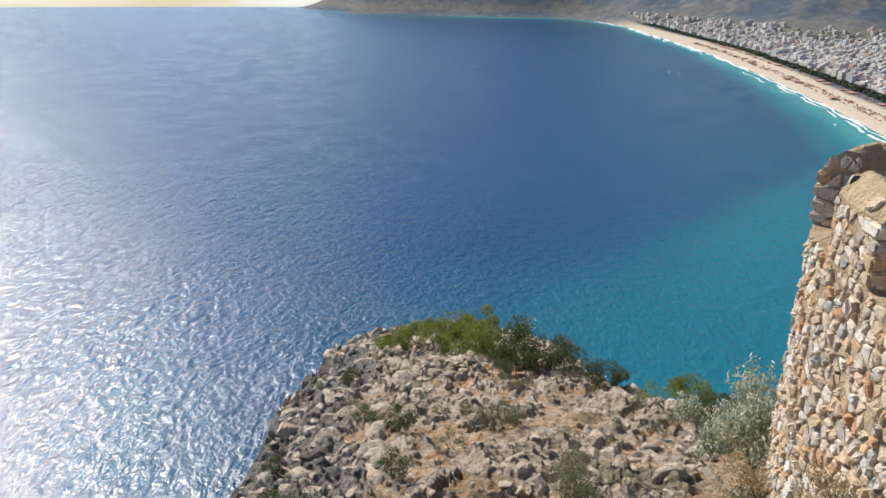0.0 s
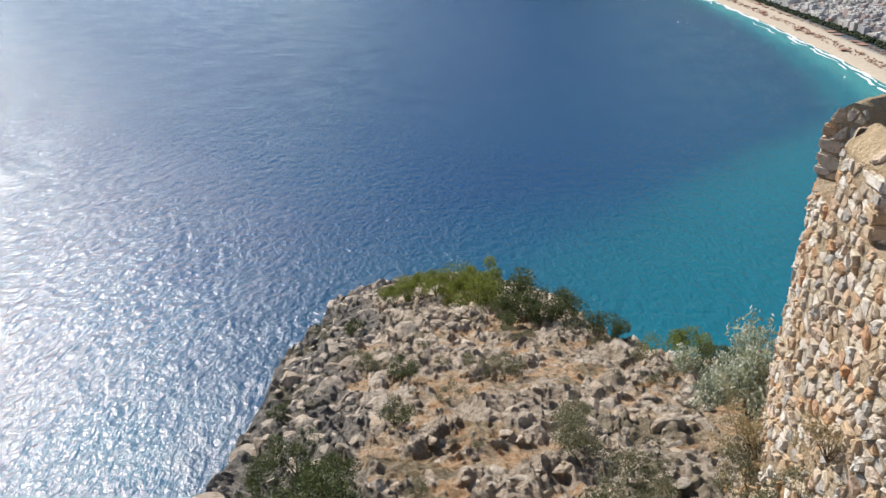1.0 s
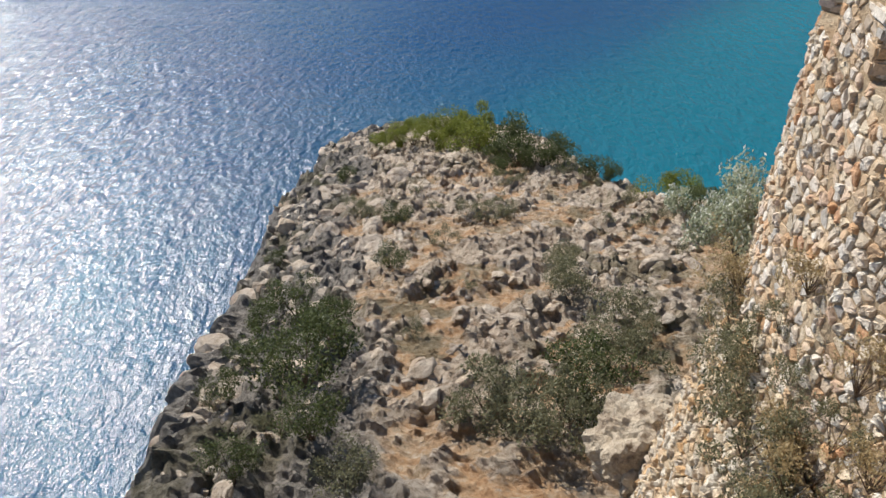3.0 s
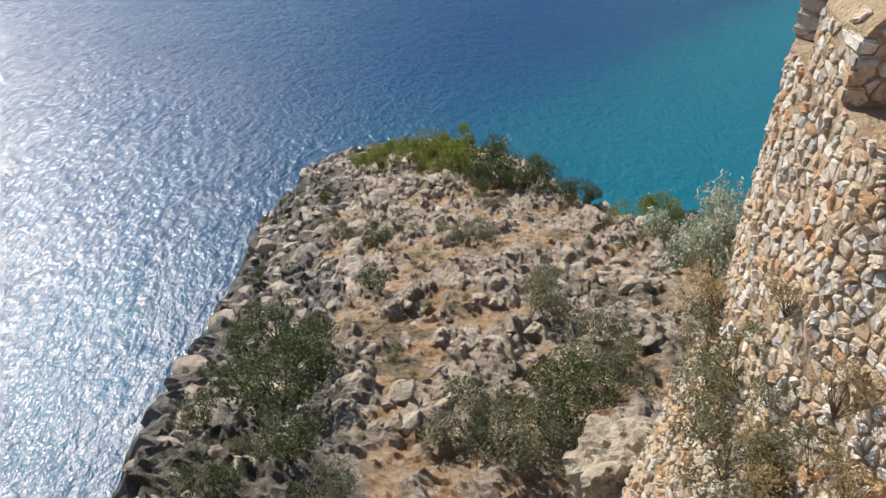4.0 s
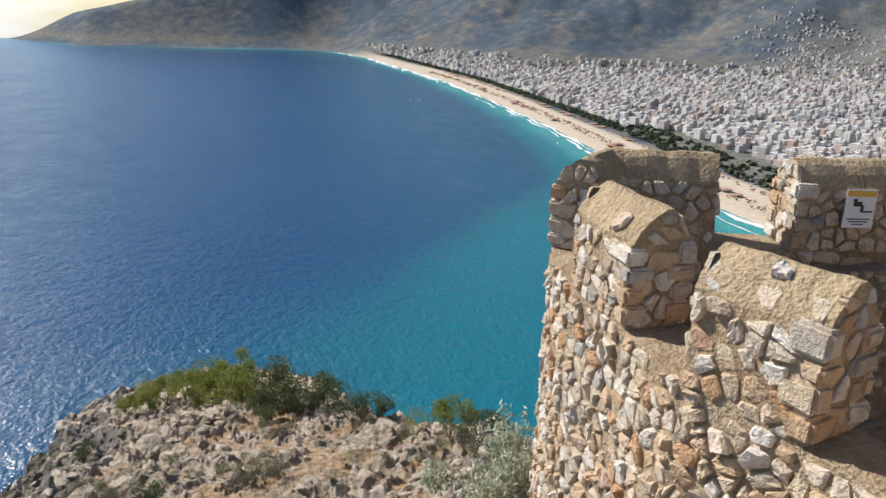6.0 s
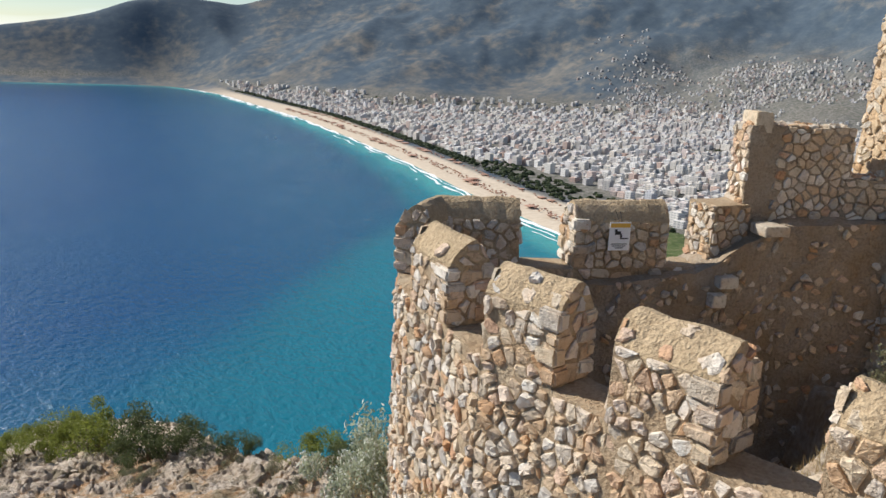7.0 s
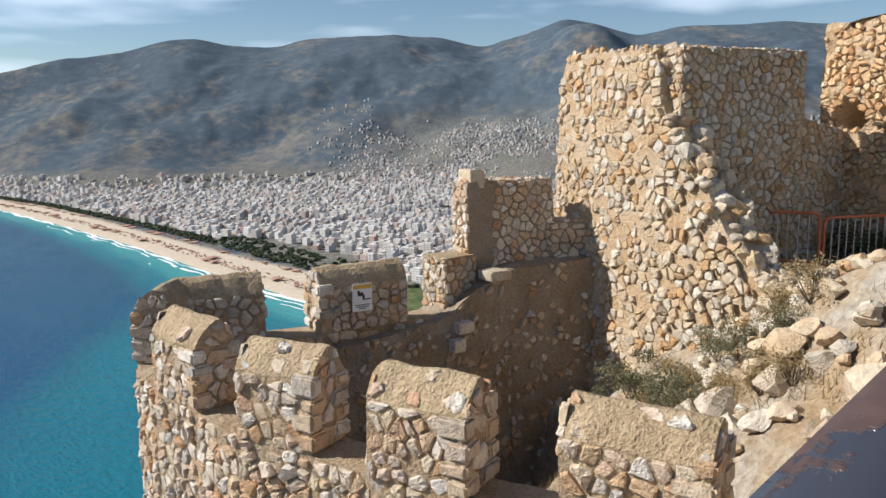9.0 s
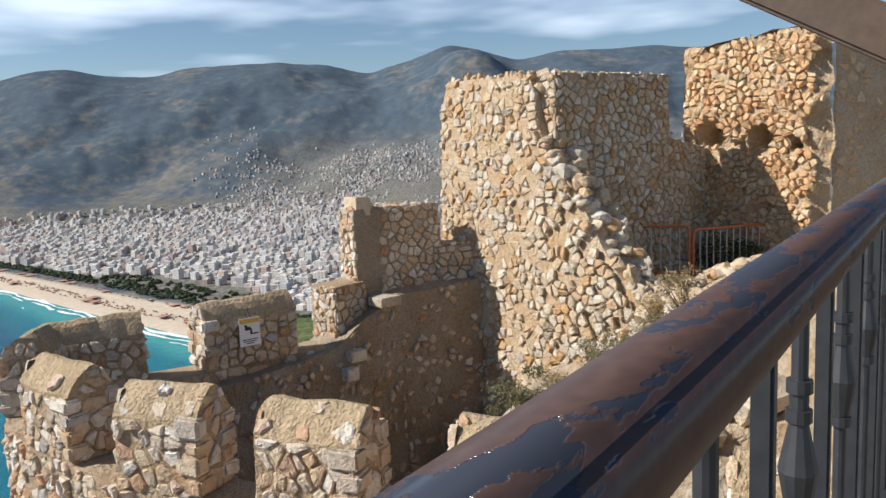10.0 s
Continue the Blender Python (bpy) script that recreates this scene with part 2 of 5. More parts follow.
HOUSE = house_mat()
ROOF = plain("roof_tiles", (0.42, 0.24, 0.17), 0.9, 0, 0.5, 0.05)
GLASSY = plain("window_bands", (0.10, 0.12, 0.14), 0.25, 0, 0.3, 0.1)
FOAM = plain("sea_foam", (0.85, 0.87, 0.87), 0.8, 0, 0.15, 0.1)
SIGN_WHITE = plain("sign_plate", (0.80, 0.80, 0.80), 0.5, 0, 0.06, 30)
SIGN_YELLOW = plain("sign_header", (0.75, 0.42, 0.06), 0.5, 0, 0.1, 30)
BLACK = plain("black_print", (0.02, 0.02, 0.02), 0.6, 0, 0.1, 30)
BARRIER = plain("orange_barrier_paint", (0.62, 0.17, 0.06), 0.5, 0, 0.3, 12)
BARRIER_BAR = plain("pale_barrier_bars", (0.66, 0.60, 0.56), 0.5, 0, 0.25, 12)
IRON = plain("dark_cast_iron", (0.055, 0.057, 0.06), 0.45, 0.4, 0.4, 30)


def rail_mat():
    m = Mat("worn_brown_rail_paint", 0.32, spec=0.5)
    n1, n2 = m.noise(16, 4, 0.55, "World", (0.35, 1, 1)), m.noise(60, 4, 0.6, "World")
    worn = m.ramp(m.math("ADD", n1, m.math("MULTIPLY", m.math("SUBTRACT", n2, 0.5), 0.18)), (0.54, (0, 0, 0)), (0.56, (1, 1, 1)))
    m.colour(m.mix(worn, m.ramp(n2, (0.3, (0.060, 0.034, 0.027)), (0.7, (0.088, 0.052, 0.042))), (0.036, 0.039, 0.052)))
    m.rough(m.ramp(worn, (0.0, (0.32, 0.32, 0.32)), (1.0, (0.20, 0.20, 0.20))))
    m.bump(m.math("MULTIPLY", worn, -1.0), 0.5, 0.001)
    return m.m


RAIL = rail_mat()
WOOD = plain("brown_wood", (0.11, 0.07, 0.045), 0.6, 0, 0.4, 20)


# ---- helpers for building ----
def mesh_of(name, verts, faces, mats, smooth=False):
    me = bpy.data.meshes.new(name)
    me.from_pydata([tuple(v) for v in verts], [], faces)
    for m in mats if isinstance(mats, (list, tuple)) else [mats]:
        me.materials.append(m)
    if smooth:
        me.polygons.foreach_set("use_smooth", [True] * len(me.polygons))
    me.update()
    return me


def part(name, bm, material, parent=None, label="", smooth=False):
    """Links a bmesh as one mesh object, under a thing or a part if one is given."""
    me = bpy.data.meshes.new(name)
    bm.to_mesh(me)
    bm.free()
    me.materials.append(material)
    if smooth:
        me.polygons.foreach_set("use_smooth", [True] * len(me.polygons))
    ob = new(name, me)
    if parent is not None:
        ob.parent = parent
    if label:
        tagged(ob, label)
    return ob


def put_box(bm, c, size, turn=0.0, bevel=0.0):
    """A box round c, turned about z by degrees, into bm."""
    r = bmesh.ops.create_cube(bm, size=1.0)
    m = Matrix.Translation(c) @ Matrix.Rotation(radians(turn), 4, "Z") @ Matrix.Diagonal((*size, 1))
    bmesh.ops.transform(bm, matrix=m, verts=r["verts"])
    if bevel:
        es = list({e for v in r["verts"] for e in v.link_edges})
        bmesh.ops.bevel(bm, geom=es, offset=bevel, segments=2, affect="EDGES")


def put_tube(bm, a, b, r0, r1=None, sides=8):
    a, b = Vector(a), Vector(b)
    q = (b - a).to_track_quat("Z", "Y").to_matrix().to_4x4()
    bmesh.ops.create_cone(bm, cap_ends=True, segments=sides, radius1=r0, radius2=r0 if r1 is None else r1, depth=(b - a).length,
                          matrix=Matrix.Translation((a + b) / 2) @ q)


def smoothstep(a, b, x):
    t = np.clip((np.asarray(x, float) - a) / (b - a), 0, 1)
    return t * t * (3 - 2 * t)


LATTICE = {}


def fbm2(x, y, scale, octaves=4, gain=0.5, seed=0.0):
    """Value noise for whole arrays, -1 to 1."""
    out, amp, tot = np.zeros_like(x, float), 1.0, 0.0
    for o in range(octaves):
        if (seed, o) not in LATTICE:
            LATTICE[seed, o] = np.random.RandomState(int(seed * 10) + 7 + 1000 * o).rand(256, 256) * 2 - 1
        g = LATTICE[seed, o]
        u, v = x / scale * 2 ** o + 31.7 * o, y / scale * 2 ** o + 17.3 * o
        i, j = np.floor(u).astype(int), np.floor(v).astype(int)
        f, h = u - i, v - j
        f, h = f * f * (3 - 2 * f), h * h * (3 - 2 * h)
        a, b = g[i % 256, j % 256], g[(i + 1) % 256, j % 256]
        c, d = g[i % 256, (j + 1) % 256], g[(i + 1) % 256, (j + 1) % 256]
        out += amp * ((a * (1 - f) + b * f) * (1 - h) + (c * (1 - f) + d * f) * h)
        tot, amp = tot + amp, amp * gain
    return out / tot


def grid_faces(n, m):
    return [(i * m + j, i * m + j + 1, (i + 1) * m + j + 1, (i + 1) * m + j) for i in range(n - 1) for j in range(m - 1)]


def attribute(me, name, values):
    me.attributes.new(name, "FLOAT", "POINT").data.foreach_set("value", np.asarray(values, np.float32).ravel())


# ---- the bay: coast, sea, beach, plain and mountains ----
SEA_Z = -210.0
BAY_Y = (-600, 300, 560, 730, 1034, 1333, 1732, 2300, 3412, 4100, 4500)
BAY_X = (420, 540, 566, 573, 610, 660, 708, 760, 772, 690, 560)


def inland(x, y):
    """Metres behind the waterline; negative at sea."""
    x, y = np.asarray(x, float), np.asarray(y, float)
    east = (x - np.interp(y, BAY_Y, BAY_X)) * 0.97
    north = y - 4120 + 50 * np.sin(x / 260.0) - 1.6 * np.maximum(-x - 450, 0)
    e, n = np.clip(east / 130, -40, 40), np.clip(north / 130, -40, 40)
    return np.where((e > -39) & (n > -39), 130 * np.logaddexp(e, n), np.maximum(east, north))


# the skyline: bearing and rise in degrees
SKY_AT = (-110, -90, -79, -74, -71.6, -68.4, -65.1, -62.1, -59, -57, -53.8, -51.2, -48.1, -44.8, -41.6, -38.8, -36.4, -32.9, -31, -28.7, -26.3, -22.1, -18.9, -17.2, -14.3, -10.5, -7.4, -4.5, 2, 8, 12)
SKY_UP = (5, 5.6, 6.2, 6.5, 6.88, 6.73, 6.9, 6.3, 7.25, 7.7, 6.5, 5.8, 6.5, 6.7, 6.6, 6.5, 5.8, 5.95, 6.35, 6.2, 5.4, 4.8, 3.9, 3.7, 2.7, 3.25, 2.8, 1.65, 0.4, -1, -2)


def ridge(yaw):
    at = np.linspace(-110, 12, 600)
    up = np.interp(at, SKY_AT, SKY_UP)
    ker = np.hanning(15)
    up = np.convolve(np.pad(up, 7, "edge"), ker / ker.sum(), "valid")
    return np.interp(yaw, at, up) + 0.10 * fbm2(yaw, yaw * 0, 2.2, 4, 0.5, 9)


def land_height(x, y):
    r, yaw = np.hypot(x, y), np.degrees(np.arctan2(-x, y))
    s = inland(x, y)
    z = SEA_Z - 6 + 8 * smoothstep(-40, 25, s) + 5 * smoothstep(20, 200, s) + 14 * smoothstep(200, 2200, s)
    foot = 2900 + 200 * np.sin(yaw / 7.0) - 500 * smoothstep(-44, -56, yaw) + 850 * smoothstep(-26, -13, yaw)
    p = np.clip((r - foot) / (4650 - foot), 0, 1.0)
    spur = fbm2(x, y, 1100, 6, 0.5, 3)
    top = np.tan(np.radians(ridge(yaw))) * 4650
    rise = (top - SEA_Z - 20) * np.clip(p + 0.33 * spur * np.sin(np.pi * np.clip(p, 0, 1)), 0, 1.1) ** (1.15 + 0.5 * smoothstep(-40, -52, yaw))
    return z + rise * smoothstep(-20, 260 + 320 * smoothstep(-16, -8, yaw), s) * (p > 0)


def build_sea():
    yaws, rs = np.radians(np.linspace(-180, 180, 361)), np.geomspace(0.5, 4950, 190)
    a, r = np.meshgrid(yaws, rs, indexing="ij")
    x, y = -np.sin(a) * r, np.cos(a) * r
    me = mesh_of("sea", np.c_[x.ravel(), y.ravel(), np.full(x.size, SEA_Z)], grid_faces(*x.shape), SEA)
    s = inland(x, y)
    # the shallow shelf is wide in the corner of the bay and thin along the beach
    edge = -np.interp(y, (200, 457, 638, 906, 1150, 1612, 2400, 4400), (500, 470, 335, 130, 95, 75, 60, 40))
    shelf = smoothstep(0, 1, (s - edge * 1.55) / (np.abs(edge) * 0.75)) * 0.72
    shelf = np.maximum(shelf, 0.45 * smoothstep(-600, -150, s)) + 0.32 * smoothstep(-110, -5, s)
    attribute(me, "shallow", shelf)
    return tagged(new("water", me), "blue sea turning turquoise over the shallows, glittering in the sun", "sea", kind="structure")


def build_land():
    yaws = np.radians(np.r_[np.linspace(-125, -80, 60), np.linspace(-79.5, 12, 330)])
    rs = np.r_[np.geomspace(560, 2800, 170), np.linspace(2830, 4900, 90)]
    a, r = np.meshgrid(yaws, rs, indexing="ij")
    x, y = -np.sin(a) * r, np.cos(a) * r
    z = land_height(x, y)
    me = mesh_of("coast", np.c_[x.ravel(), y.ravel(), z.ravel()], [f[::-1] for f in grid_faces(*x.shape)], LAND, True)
    s = inland(x, y)
    yaw = np.degrees(a)
    hills = 0.8 * smoothstep(-38, -49, yaw) * (1 - smoothstep(SEA_Z + 120, SEA_Z + 380, z))
    attribute(me, "town", smoothstep(100, 150, s) * np.maximum(1 - smoothstep(SEA_Z + 25, SEA_Z + 70, z), hills))
    width = 98 + 14 * np.sin(y / 300.0)
    attribute(me, "beach", smoothstep(-12, 0, s) * (1 - smoothstep(width - 8, width + 8, s)) * (1 - smoothstep(3300, 3900, y)))
    return tagged(new("ground", me), "coastal plain with a long sandy beach, wooded hills and mountains behind", "coast", kind="structure")


build_sea()
build_land()


def build_surf():
    """Broken lines of foam along the waterline."""
    ys = np.arange(500, 3900, 3.0)
    verts, faces = [], []
    for line, (off, wide) in enumerate(((-1, 7.0), (-13, 4.5), (-24, 2.6))):
        w = wide * np.clip(0.55 + 0.9 * fbm2(ys, ys * 0 + line * 50, 55, 4, 0.6, line), 0, 2) * (1 + (ys > 1900) * 0.6)
        if line:
            w *= (fbm2(ys, ys * 0 + line * 90, 160, 3, 0.5, 4 + line) > 0.05)
        for k, yy in enumerate(ys):
            xc = np.interp(yy, BAY_Y, BAY_X) + off + 3 * math.sin(yy / 23.0 + line) + 1.0 * math.sin(yy / 9.0)
            verts += [(xc - w[k], yy, SEA_Z + 0.35 + 0.1 * line), (xc + w[k] * 0.6, yy, SEA_Z + 0.4 + 0.1 * line)]
        n0 = line * 2 * len(ys)
        faces += [(n0 + 2 * k, n0 + 2 * k + 1, n0 + 2 * k + 3, n0 + 2 * k + 2) for k in range(len(ys) - 1) if w[k] > 0.2 or w[k + 1] > 0.2]
    tagged(new("surf", mesh_of("surf", verts, faces, FOAM)), "white breakers running along the sandy beach", "surf", kind="stuff")


build_surf()


# ---- the town ----
def house_mesh(kind, w, d, h):
    """Body, roof and storey bands of a block of flats of one kind."""
    storeys = max(2, int(h / 3.1))
    body, roof = bmesh.new(), bmesh.new()
    put_box(body, (0, 0, h / 2), (w, d, h))
    put_box(body, (0, 0, h + 0.35), (w + 0.5, d + 0.5, 0.7))
    if kind % 3 == 0:
        bmesh.ops.create_cone(roof, cap_ends=True, segments=4, radius1=0.74 * max(w, d), radius2=0.1, depth=3.0, matrix=Matrix.Translation((0, 0, h + 2.1)) @ Matrix.Rotation(radians(45), 4, "Z"))
    else:
        put_box(roof, (w * 0.2, d * 0.1, h + 2.0), (w * 0.35, d * 0.4, 2.6))
    return body, roof, storeys


def build_town():
    rng = np.random.RandomState(11)
    kinds = []
    for k in range(8):
        w, d, h = rng.uniform(12, 17), rng.uniform(10, 14), rng.uniform(11, 20)
        body, roof, storeys = house_mesh(k, w, d, h)
        base = tagged(new("apartment_building"), "pale rendered block of flats with balcony bands in the beach town", "building", "blocks of flats behind the beach")
        part("wall", body, HOUSE, base)
        part("roof", roof, ROOF if k % 3 == 0 else HOUSE, base)
        for s in range(storeys):
            bm = bmesh.new()
            put_box(bm, (0, 0, 3.1 * s + 1.9), (w + 0.12, d * 0.86, 1.35))
            put_box(bm, (0, 0, 3.1 * s + 1.9), (w * 0.86, d + 0.12, 1.35))
            part("window_band", bm, GLASSY, base)
        base.location = (0, 0, -900)
        kinds.append((base, w, d, h))
    spots, far_v, far_f = [], [], []
    cell = 18.0
    gx, gy = np.meshgrid(np.arange(560, 4300, cell), np.arange(120, 4400, cell), indexing="ij")
    x, y = (gx + rng.uniform(-4, 4, gx.shape)).ravel(), (gy + rng.uniform(-4, 4, gx.shape)).ravel()
    yaw, r, s = np.degrees(np.arctan2(-x, y)), np.hypot(x, y), inland(x, y)
    z = land_height(x, y)
    up = z - SEA_Z
    front = 135 + 75 * smoothstep(720, 820, y) * (1 - smoothstep(1200, 1330, y))
    dens = np.full(x.shape, 0.93)
    dens = np.where(r > 2750, 0.3 + 0.45 * smoothstep(-36, -48, yaw), dens)
    dens = np.where((y > 2500) & (s < 450), 0.75, dens)
    hill = np.clip(1 - (up - 30) / 380.0, 0, 1) * 1.5 * smoothstep(-37, -49, yaw) * (0.35 + 1.3 * (fbm2(x, y, 300, 3, 0.5, 91) > -0.05))
    dens = np.where(up > 38, dens * hill, dens)
    streets = (np.abs(((x * 0.97 + y * 0.22) / 95.0) % 1 - 0.5) > 0.42) | (np.abs(((y * 0.97 - x * 0.22) / 160.0) % 1 - 0.5) > 0.455)
    parks = fbm2(x, y, 210, 3, 0.5, 92) > 0.42
    ok = (yaw > -80) & (yaw < -7) & (s > front) & (rng.rand(x.size) < dens) & ~(parks & (rng.rand(x.size) < 0.8)) & ~(streets & (up < 38))
    ok &= ~((up > 34) & (yaw < -43))
    # small houses crowd the slopes inland
    hx, hy = np.meshgrid(np.arange(1500, 3700, 8.0), np.arange(900, 2800, 8.0), indexing="ij")
    hx, hy = (hx + rng.uniform(-4, 4, hx.shape)).ravel(), (hy + rng.uniform(-4, 4, hy.shape)).ravel()
    hyaw, hup = np.degrees(np.arctan2(-hx, hy)), land_height(hx, hy) - SEA_Z
    thick = smoothstep(-40, -48, hyaw) * np.clip(1 - (hup - 30) / 230.0, 0, 1) * smoothstep(-0.45, 0.2, fbm2(hx, hy, 260, 4, 0.5, 93))
    for k in np.nonzero((hup > 30) & (hyaw > -78) & (rng.rand(hx.size) < 0.9 * thick))[0]:
        spots.append((5000.0, hx[k], hy[k], hup[k] + SEA_Z, rng.uniform(0, 40), rng.rand()))
    for k in np.nonzero(ok)[0]:
        spots.append((r[k], x[k], y[k], z[k], rng.uniform(-8, 8) + 12 + 20 * (rng.rand() < 0.15), rng.rand()))
    spots.sort()
    for n, (r, x, y, z, turn, q) in enumerate(spots):
        if n < 150:
            base, w, d, h = kinds[int(q * 8)]
            if n < 8:
                base, w, d, h = kinds[n]
                base.location, base.rotation_euler = (x, y, z - 0.5), (0, 0, radians(turn))
            else:
                copy_thing(base, pose(x, y, z - 0.5, 0, 0, turn))
            continue
        w, d, h = 8 + 9 * q, 8 + 7 * ((q * 7.3) % 1), 5 + 13 * ((q * 3.7) % 1) ** 1.4
        if z > SEA_Z + 38:
            w, d, h = w * 0.55, d * 0.55, h * 0.5
        if r > 2600:
            h *= 1.1
        c, s = math.cos(radians(turn)), math.sin(radians(turn))
        n0 = len(far_v)
        top = [(-w / 2, -d / 2), (w / 2, -d / 2), (w / 2, d / 2), (-w / 2, d / 2)]
        for hz in (-4.0, h):
            far_v += [(x + c * u - s * v, y + s * u + c * v, z + hz) for u, v in top]
        far_f += [(n0, n0 + 1, n0 + 5, n0 + 4), (n0 + 1, n0 + 2, n0 + 6, n0 + 5), (n0 + 2, n0 + 3, n0 + 7, n0 + 6), (n0 + 3, n0, n0 + 4, n0 + 7), (n0 + 4, n0 + 5, n0 + 6, n0 + 7)]
        if q > 0.35:
            # stair head or a second, lower wing
            k0, a = len(far_v), 0.25 + 0.2 * q
            off = (w * 0.2, -d * 0.15)
            for hz in (h, h + 2.8):
                far_v += [(x + c * (u * a + off[0]) - s * (v * a + off[1]), y + s * (u * a + off[0]) + c * (v * a + off[1]), z + hz) for u, v in top]
            far_f += [(k0, k0 + 1, k0 + 5, k0 + 4), (k0 + 1, k0 + 2, k0 + 6, k0 + 5), (k0 + 2, k0 + 3, k0 + 7, k0 + 6), (k0 + 3, k0, k0 + 4, k0 + 7), (k0 + 4, k0 + 5, k0 + 6, k0 + 7)]
    tagged(new("town_houses", mesh_of("town_houses", far_v, far_f, TOWN)), "dense pale houses of a town filling the coastal plain", "town", kind="stuff")


def town_mat():
    """Rendered walls with rows of windows; every house a tint of its own."""
    m = Mat("town_render", 0.85, spec=0.2)
    # wall and window tints are drawn together to paint in the haze of distance
    wall = m.ramp(m.each(), (0.0, (0.74, 0.72, 0.69)), (0.25, (0.60, 0.57, 0.53)), (0.42, (0.68, 0.63, 0.56)), (0.55, (0.40, 0.38, 0.37)),
                  (0.66, (0.48, 0.34, 0.28)), (0.8, (0.76, 0.75, 0.75)), (0.9, (0.58, 0.52, 0.46)), (1.0, (0.42, 0.43, 0.46)))
    g = m.n.new("ShaderNodeNewGeometry")
    s, nz = m.n.new("ShaderNodeSeparateXYZ"), m.n.new("ShaderNodeSeparateXYZ")
    m.l.new(g.outputs["Position"], s.inputs["Vector"])
    m.l.new(g.outputs["Normal"], nz.inputs["Vector"])
    band = m.math("GREATER_THAN", m.math("FRACT", m.math("DIVIDE", s.outputs["Z"], 3.1)), 0.55)
    col = m.math("GREATER_THAN", m.math("FRACT", m.math("DIVIDE", m.math("ADD", s.outputs["X"], s.outputs["Y"]), 4.0)), 0.4)
    side = m.math("LESS_THAN", nz.outputs["Z"], 0.5)
    m.colour(m.mix(m.math("MULTIPLY", m.math("MULTIPLY", band, col), m.math("MULTIPLY", side, 0.75)), wall, (0.20, 0.21, 0.23)))
    return m.m


TOWN = town_mat()
build_town()


def build_grove():
    """Dark green clumps of trees between beach and town, and in gardens among the houses."""
    rng = np.random.RandomState(21)
    vs, fs = [], []

    def clump(x, y, z, w):
        n = 9
        for k in range(3):
            cx, cy, r = x + rng.normal(0, w * 0.35), y + rng.normal(0, w * 0.35), w * rng.uniform(0.4, 0.7)
            i = len(vs)
            for lev, (rr, hh) in enumerate(((0.7, 0.0), (1.0, 0.55), (0.6, 1.05))):
                for a in range(n):
                    q = r * rr * rng.uniform(0.7, 1.25)
                    t = 2 * math.pi * a / n + lev
                    vs.append((cx + q * math.cos(t), cy + q * math.sin(t), z + hh * r * 1.1 + rng.uniform(-0.3, 0.6)))
            vs.append((cx, cy, z + 1.3 * r))
            for lev in (0, 1):
                fs.extend((i + lev * n + a, i + lev * n + (a + 1) % n, i + (lev + 1) * n + (a + 1) % n, i + (lev + 1) * n + a) for a in range(n))
            fs.extend((i + 2 * n + a, i + 2 * n + (a + 1) % n, i + 3 * n) for a in range(n))

    for k in range(1500):
        y = rng.uniform(560, 3600)
        wide = 85 if 740 < y < 1290 else 26
        x = np.interp(y, BAY_Y, BAY_X) + 108 + rng.rand() ** 1.3 * wide
        clump(x, y, float(SEA_Z + 6.5), rng.uniform(3, 7))
    for k in range(900):
        y, x = rng.uniform(300, 3000), rng.uniform(750, 2900)
        z = float(land_height(np.array([x]), np.array([y]))[0])
        if inland(x, y) > 200 and z < SEA_Z + 30:
            clump(x, y, z, rng.uniform(3, 7))
    tagged(new("grove", mesh_of("grove", vs, fs, GROVE)), "dark green garden trees between the beach and the town", "trees", kind="stuff")
    # rows of sunshades and small huts on the sand
    vs, fs = [], []
    for k in range(700):
        y = rng.uniform(650, 2600)
        x = np.interp(y, BAY_Y, BAY_X) + rng.choice((38, 46, 54, 92, 98)) + rng.normal(0, 1.5)
        w, h = (1.6, 2.2) if rng.rand() < 0.93 else (rng.uniform(4, 10), 3.2)
        i, z = len(vs), SEA_Z + 2.5
        vs += [(x - w, y - w, z + h), (x + w, y - w, z + h), (x + w, y + w, z + h), (x - w, y + w, z + h), (x, y, z + h + 0.8), (x, y, z)]
        fs += [(i, i + 1, i + 4), (i + 1, i + 2, i + 4), (i + 2, i + 3, i + 4), (i + 3, i, i + 4), (i, i + 1, i + 5), (i + 2, i + 3, i + 5)]
    tagged(new("sunshades", mesh_of("sunshades", vs, fs, ROOF)), "rows of straw sunshades on the sandy beach", "sunshades", kind="stuff")


GROVE = leaf_mat("garden_trees", (0.03, 0.05, 0.02), (0.08, 0.10, 0.04))
build_grove()


def build_boat(x, y, turn):
    thing = tagged(new("motor_boat"), "small white motor boat out on the bay", "boat", "boats on the bay")
    bm = bmesh.new()
    r = bmesh.ops.create_uvsphere(bm, u_segments=14, v_segments=8, radius=1.0)
    bmesh.ops.transform(bm, matrix=Matrix.Diagonal((4.5, 1.4, 1.3, 1)), verts=r["verts"])
    bmesh.ops.bisect_plane(bm, geom=bm.verts[:] + bm.edges[:] + bm.faces[:], plane_co=(0, 0, 0.2), plane_no=(0, 0, 1), clear_outer=True)
    part("hull", bm, FOAM, thing)
    bm = bmesh.new()
    put_box(bm, (-0.5, 0, 0.7), (2.6, 1.6, 1.1), 0, 0.15)
    part("cabin", bm, FOAM, thing)
    thing.matrix_world = pose(x, y, SEA_Z + 0.5, 0, 0, turn)


for bx, by, bt in ((533, 1790, 20), (516, 1808, 50), (592, 1165, 70)):
    build_boat(bx, by, bt)


